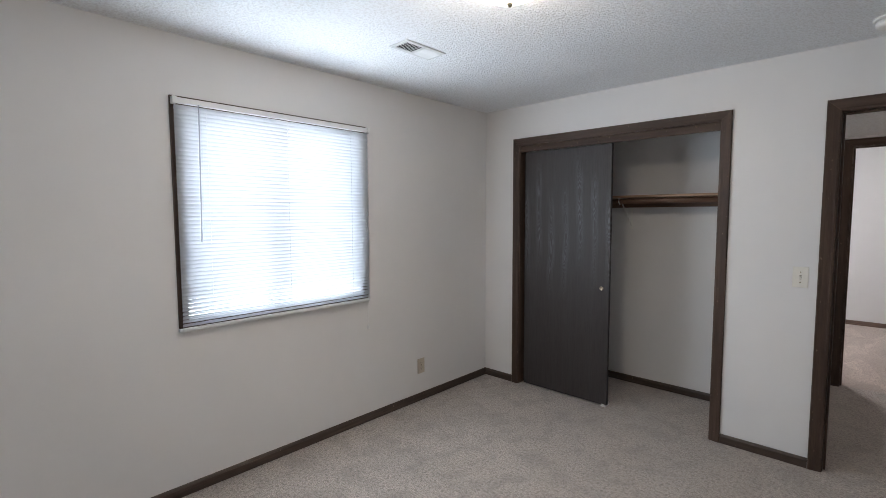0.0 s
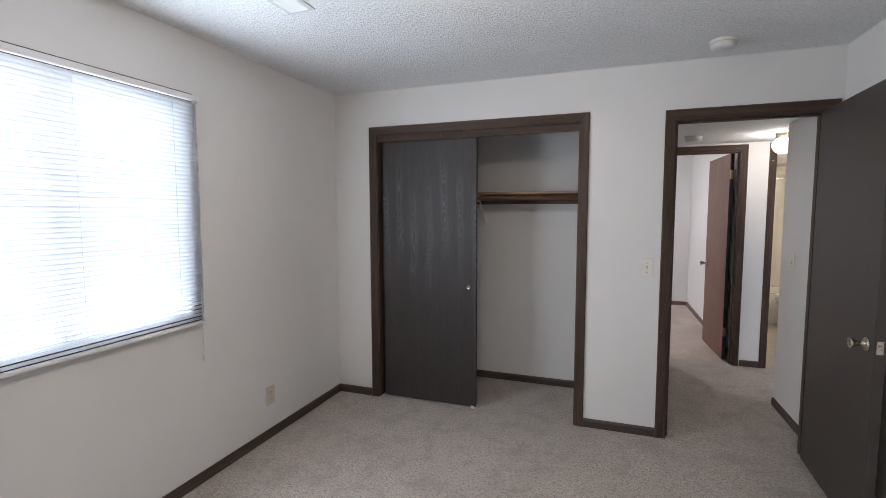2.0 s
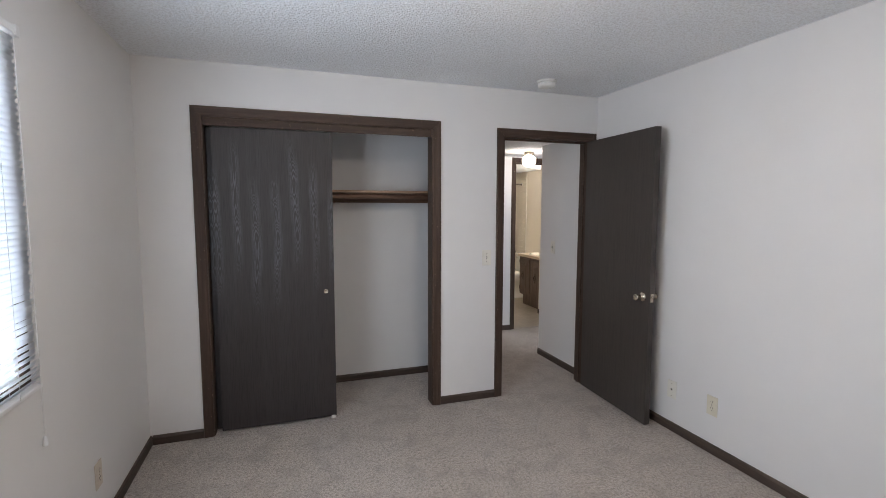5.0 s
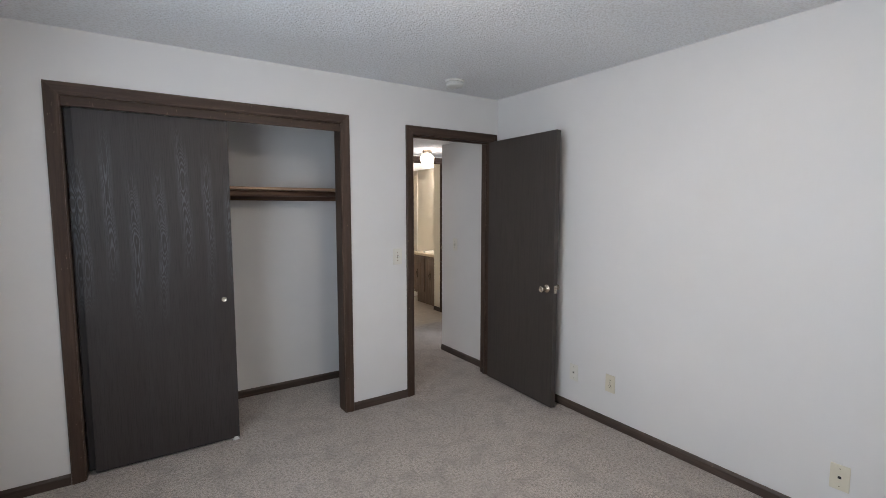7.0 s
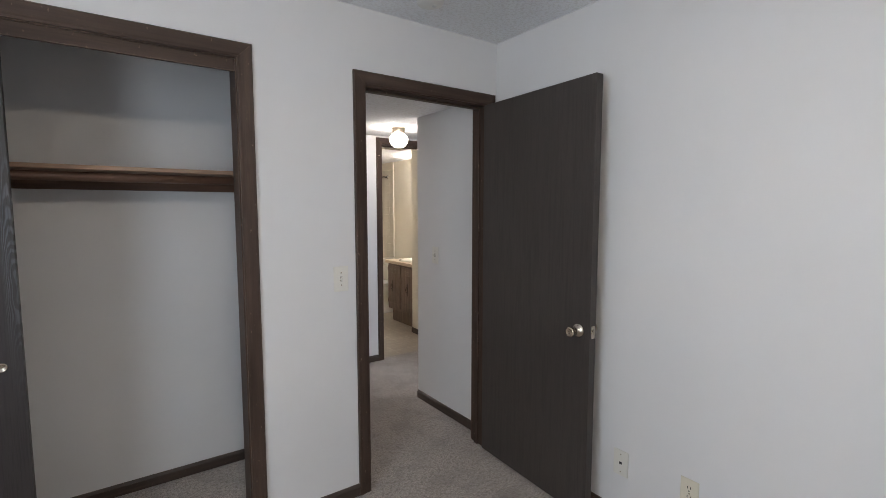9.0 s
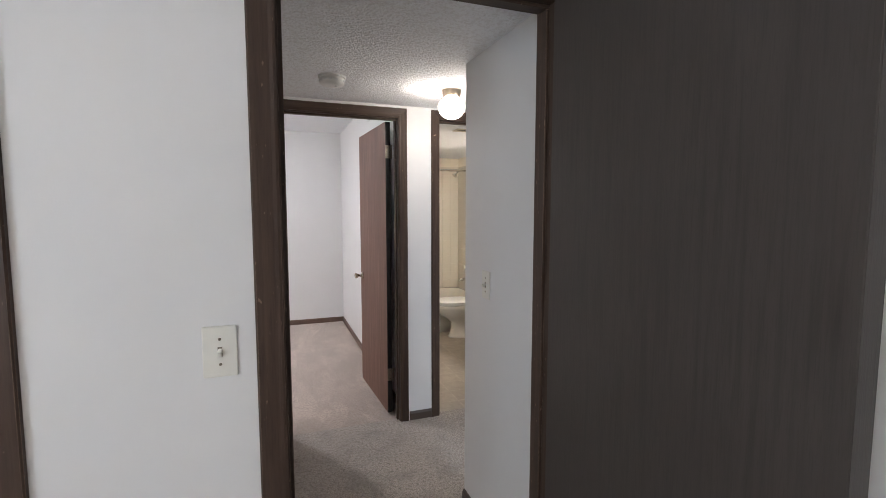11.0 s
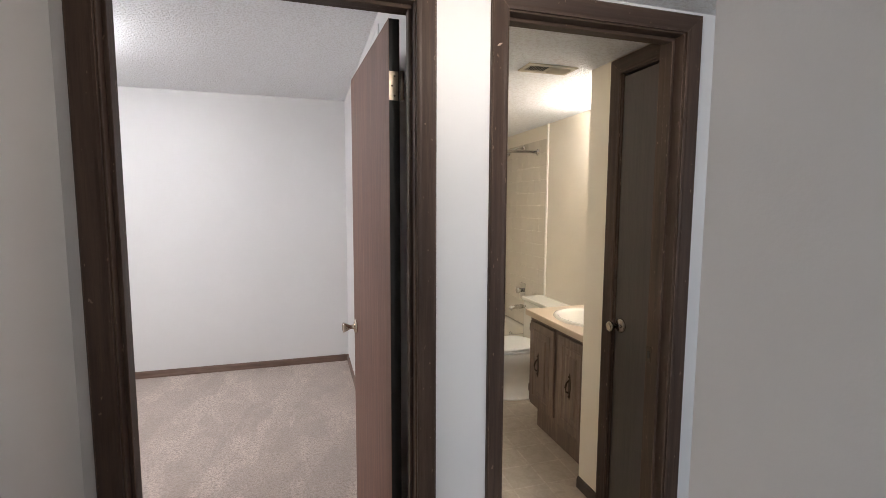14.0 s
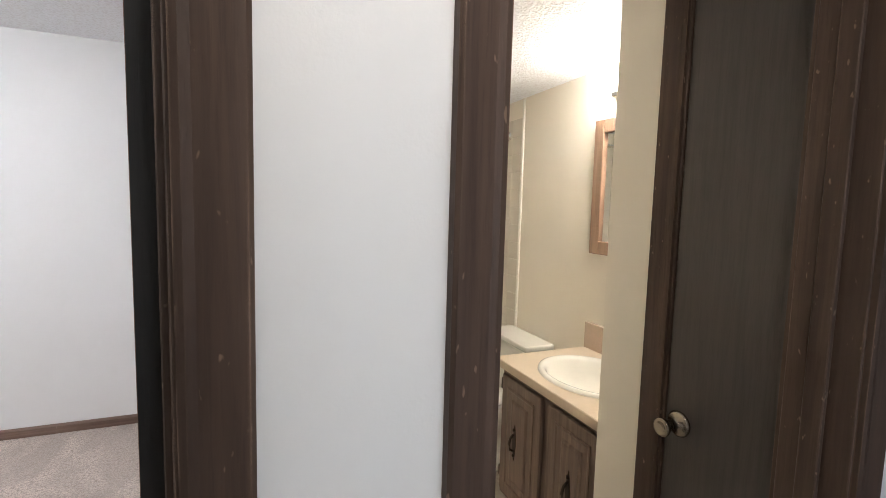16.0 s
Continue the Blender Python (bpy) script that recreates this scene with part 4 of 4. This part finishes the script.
part("base", boxes((-0.025, 0.025, -0.08, 0.08, 0.0, 0.02), bevel=0.006, seg=2), M_CHROME, fau)
part("spout", tube([(0, 0, 0.02), (-0.01, 0, 0.06), (-0.06, 0, 0.085), (-0.11, 0, 0.07), (-0.115, 0, 0.055)], 0.011, 12), M_CHROME, fau)
for y in (-0.06, 0.06):
    part("handle", lathe([(0.014, 0.02), (0.012, 0.035), (0.019, 0.045), (0.018, 0.06), (0, 0.063)], 16, pose(0, y, 0)), M_CHROME, fau)
solid("backsplash", boxes((XB - 0.022, XB - 0.001, YN + 0.002, 7.472, CT + 0.001, CT + 0.128), bevel=0.002), M_LAM2, "pinkish tan laminate backsplash behind the sink", "backsplash")

med = thing("medicine_cabinet", pose(0, 0, 0), "wood-framed mirrored medicine cabinet over the sink", "medicine cabinet")
m0, m1, mz0, mz1 = 6.87, 7.462, 1.266, 1.888
part("body", boxes((XB - 0.012, XB - 0.0005, m0 + 0.02, m1 - 0.02, mz0 + 0.02, mz1 - 0.02)), M_WHITE, med)
fw = 0.062
for r in ((m0, m0 + fw, mz0, mz1), (m1 - fw, m1, mz0, mz1), (m0 + fw, m1 - fw, mz0, mz0 + fw), (m0 + fw, m1 - fw, mz1 - fw, mz1)):
    part("frame_board", boxes((XB - 0.032, XB - 0.012, *r), bevel=0.003), M_MED, med, "light brown wooden frame")
part("mirror", boxes((XB - 0.018, XB - 0.013, m0 + fw, m1 - fw, mz0 + fw, mz1 - fw)), M_MIRROR, med, "mirror glass")
bar = thing("vanity_light", pose(XB, 7.10, 2.02), "lit vanity light bar above the mirror", "wall light")
part("backplate", boxes((-0.03, -0.0005, -0.27, 0.27, -0.04, 0.04), bevel=0.004), M_CHROME, bar)
for y in (-0.18, 0.0, 0.18):
    part("bulb", lathe([(0.014, 0.0), (0.018, 0.02), (0.036, 0.045), (0.042, 0.068), (0.036, 0.092), (0.018, 0.106), (0, 0.110)], 20, pose(-0.03, y, 0, 0, -90, 0)), M_BULB, bar, "lit round bulb")

TX, TY = 3.10, 7.945
toi = thing("toilet", pose(0, 0, 0), "white porcelain toilet with its lid closed", "toilet")
bm = bmesh.new()
loft(bm, [oval(cx, TY, z, rx, ry, 40, 2.4) for z, cx, rx, ry in ((0.0, 3.235, 0.205, 0.108), (0.014, 3.235, 0.205, 0.108), (0.035, 3.235, 0.190, 0.094), (0.10, 3.24, 0.172, 0.083), (0.17, 3.235, 0.170, 0.084), (0.22, 3.20, 0.190, 0.105), (0.265, 3.15, 0.222, 0.142), (0.31, 3.12, 0.243, 0.166), (0.35, 3.11, 0.252, 0.177), (0.378, 3.105, 0.255, 0.179), (0.388, 3.105, 0.252, 0.176))])
part("bowl", bm, M_PORC, toi)
bm = bmesh.new()
loft(bm, [oval(3.105, TY, z, rx, ry, 40, 2.3) for z, rx, ry in ((0.389, 0.245, 0.176), (0.391, 0.254, 0.183), (0.404, 0.256, 0.184), (0.409, 0.252, 0.181))])
part("seat", bm, M_WHITE, toi)
bm = bmesh.new()
loft(bm, [oval(3.10, TY, z, rx, ry, 40, 2.3) for z, rx, ry in ((0.411, 0.244, 0.178), (0.413, 0.252, 0.183), (0.424, 0.252, 0.183), (0.431, 0.235, 0.168), (0.434, 0.16, 0.11))])
part("seat_lid", bm, M_WHITE, toi)
part("pedestal_back", boxes((3.30, 3.53, TY - 0.115, TY + 0.115, 0.25, 0.385), bevel=0.03, seg=3), M_PORC, toi)
tank = part("tank", boxes((3.352, XB - 0.012, TY - 0.215, TY + 0.215, 0.375, 0.705), bevel=0.022, seg=3), M_PORC, toi)
part("tank_lid", boxes((3.342, XB - 0.008, TY - 0.225, TY + 0.225, 0.706, 0.738), bevel=0.010, seg=3), M_PORC, toi)
part("flush_lever", tube([(3.350, TY + 0.16, 0.665), (3.335, TY + 0.16, 0.665), (3.330, TY + 0.14, 0.663), (3.330, TY + 0.085, 0.655)], 0.006, 8), M_CHROME, toi, "chrome flush lever")

TB0, TB1 = 8.165, YT - 0.002
tx0, tx1 = X2 + T + 0.008, XB - 0.002
cx, cy, hx, hy = (tx0 + tx1) / 2, (TB0 + TB1) / 2, (tx1 - tx0) / 2, (TB1 - TB0) / 2
bm = bmesh.new()
loft(bm, [oval(cx, cy, z, hx - d, hy - d, 64, p) for z, d, p in ((0.0, 0.0, 40), (0.385, 0.0, 40), (0.40, 0.006, 30), (0.402, 0.06, 9), (0.385, 0.075, 7), (0.20, 0.10, 5), (0.09, 0.14, 4.5), (0.075, 0.20, 4))])
tub = solid("bathtub", bm, M_TUB, "cream enamel alcove bathtub", "bathtub")
part("overflow_plate", lathe([(0.034, 0), (0.034, 0.005), (0.02, 0.008), (0, 0.008)], 24, pose(XB - 0.105, 8.56, 0.29, 0, -80, 0)), M_CHROME, tub)
solid("tub_spout", tube([(XB - 0.010, 8.52, 0.565), (XB - 0.08, 8.52, 0.565), (XB - 0.12, 8.52, 0.558), (XB - 0.135, 8.52, 0.542)], 0.019, 14), M_CHROME, "chrome bathtub spout on the tiled wall", "faucet")
valve = thing("shower_valve", pose(XB - 0.010, 8.52, 0.705), "chrome shower valve with a lever handle", "faucet")
part("escutcheon", boxes((-0.006, 0.0, -0.05, 0.05, -0.075, 0.075), bevel=0.004, seg=2), M_CHROME, valve)
part("handle", lathe([(0.020, 0.0), (0.018, 0.03), (0.026, 0.036), (0.026, 0.055), (0, 0.06)], 18, pose(-0.006, 0, 0.01, 0, -90, 0)), M_CHROME, valve)
rod = thing("shower_rod", pose(0, 8.30, 1.925), "chrome straight shower curtain rod", "curtain rod")
part("tube", tube([(X2 + T + 0.008, 0, 0), (XB - 0.001, 0, 0)], 0.0125, 14), M_CHROME, rod)
for x, r in ((XB - 0.001, -90), (X2 + T + 0.008, 90)):
    part("flange", lathe([(0.030, 0), (0.030, 0.008), (0.017, 0.014), (0.017, 0.022), (0, 0.022)], 22, pose(x, 0, 0, 0, r, 0)), M_CHROME, rod)
arm = thing("shower_fixture", pose(XB - 0.010, 8.56, 1.985), "chrome shower arm with a small spray head", "shower")
part("flange", lathe([(0.028, 0), (0.026, 0.006), (0.012, 0.010), (0, 0.010)], 20, pose(0, 0, 0, 0, -90, 0)), M_CHROME, arm)
part("arm", tube([(0, 0, 0), (-0.06, 0, 0.0), (-0.11, 0, -0.02), (-0.15, 0, -0.06)], 0.0085, 10), M_CHROME, arm)
part("head", lathe([(0.012, 0.0), (0.014, 0.03), (0.032, 0.06), (0.032, 0.068), (0, 0.068)], 20, pose(-0.145, 0, -0.055, 0, 222, 0)), M_CHROME, arm)
solid("surround_edge", boxes((XB - 0.013, XB - 0.0005, 8.128, 8.146, 0.0, LOW), bevel=0.003), M_CAULK, "white vertical trim strip beside the tub tile", "trim strip")

# ---- wall tiles round the tub ----
TW = 0.108
tile_bm = boxes((-TW / 2 + 0.001, TW / 2 - 0.001, -0.006, 0.0, -TW / 2 + 0.001, TW / 2 - 0.001), bevel=0.0014)
tile_mesh = mesh_of("tile", tile_bm, M_TILE)
wall_e = structure("tile_bed", boxes((XB - 0.004, XB - 0.0005, 8.146, YT - 0.004, 0.40, 2.02)), M_GROUT, "cream tiled tub wall with faint joints", "tiled wall")
wall_n = structure("tile_bed", boxes((X2 + T + 0.006, XB - 0.004, YT - 0.004, YT - 0.0005, 0.40, 2.02)), M_GROUT, "cream tiled tub wall with faint joints", "tiled wall")
for r in range(15):
    for c in range(7):
        ob = new("tile", tile_mesh)
        ob.parent = wall_e
        ob.matrix_basis = pose(XB - 0.004 + random.uniform(-0.0004, 0.0003), 8.148 + TW * (c + 0.5), 0.40 + TW * (r + 0.5), 0, 0, -90)
    for c in range(13):
        ob = new("tile", tile_mesh)
        ob.parent = wall_n
        ob.matrix_basis = pose(XB - 0.012 - TW * (c + 0.5), YT - 0.004 + random.uniform(-0.0003, 0.0004), 0.40 + TW * (r + 0.5))
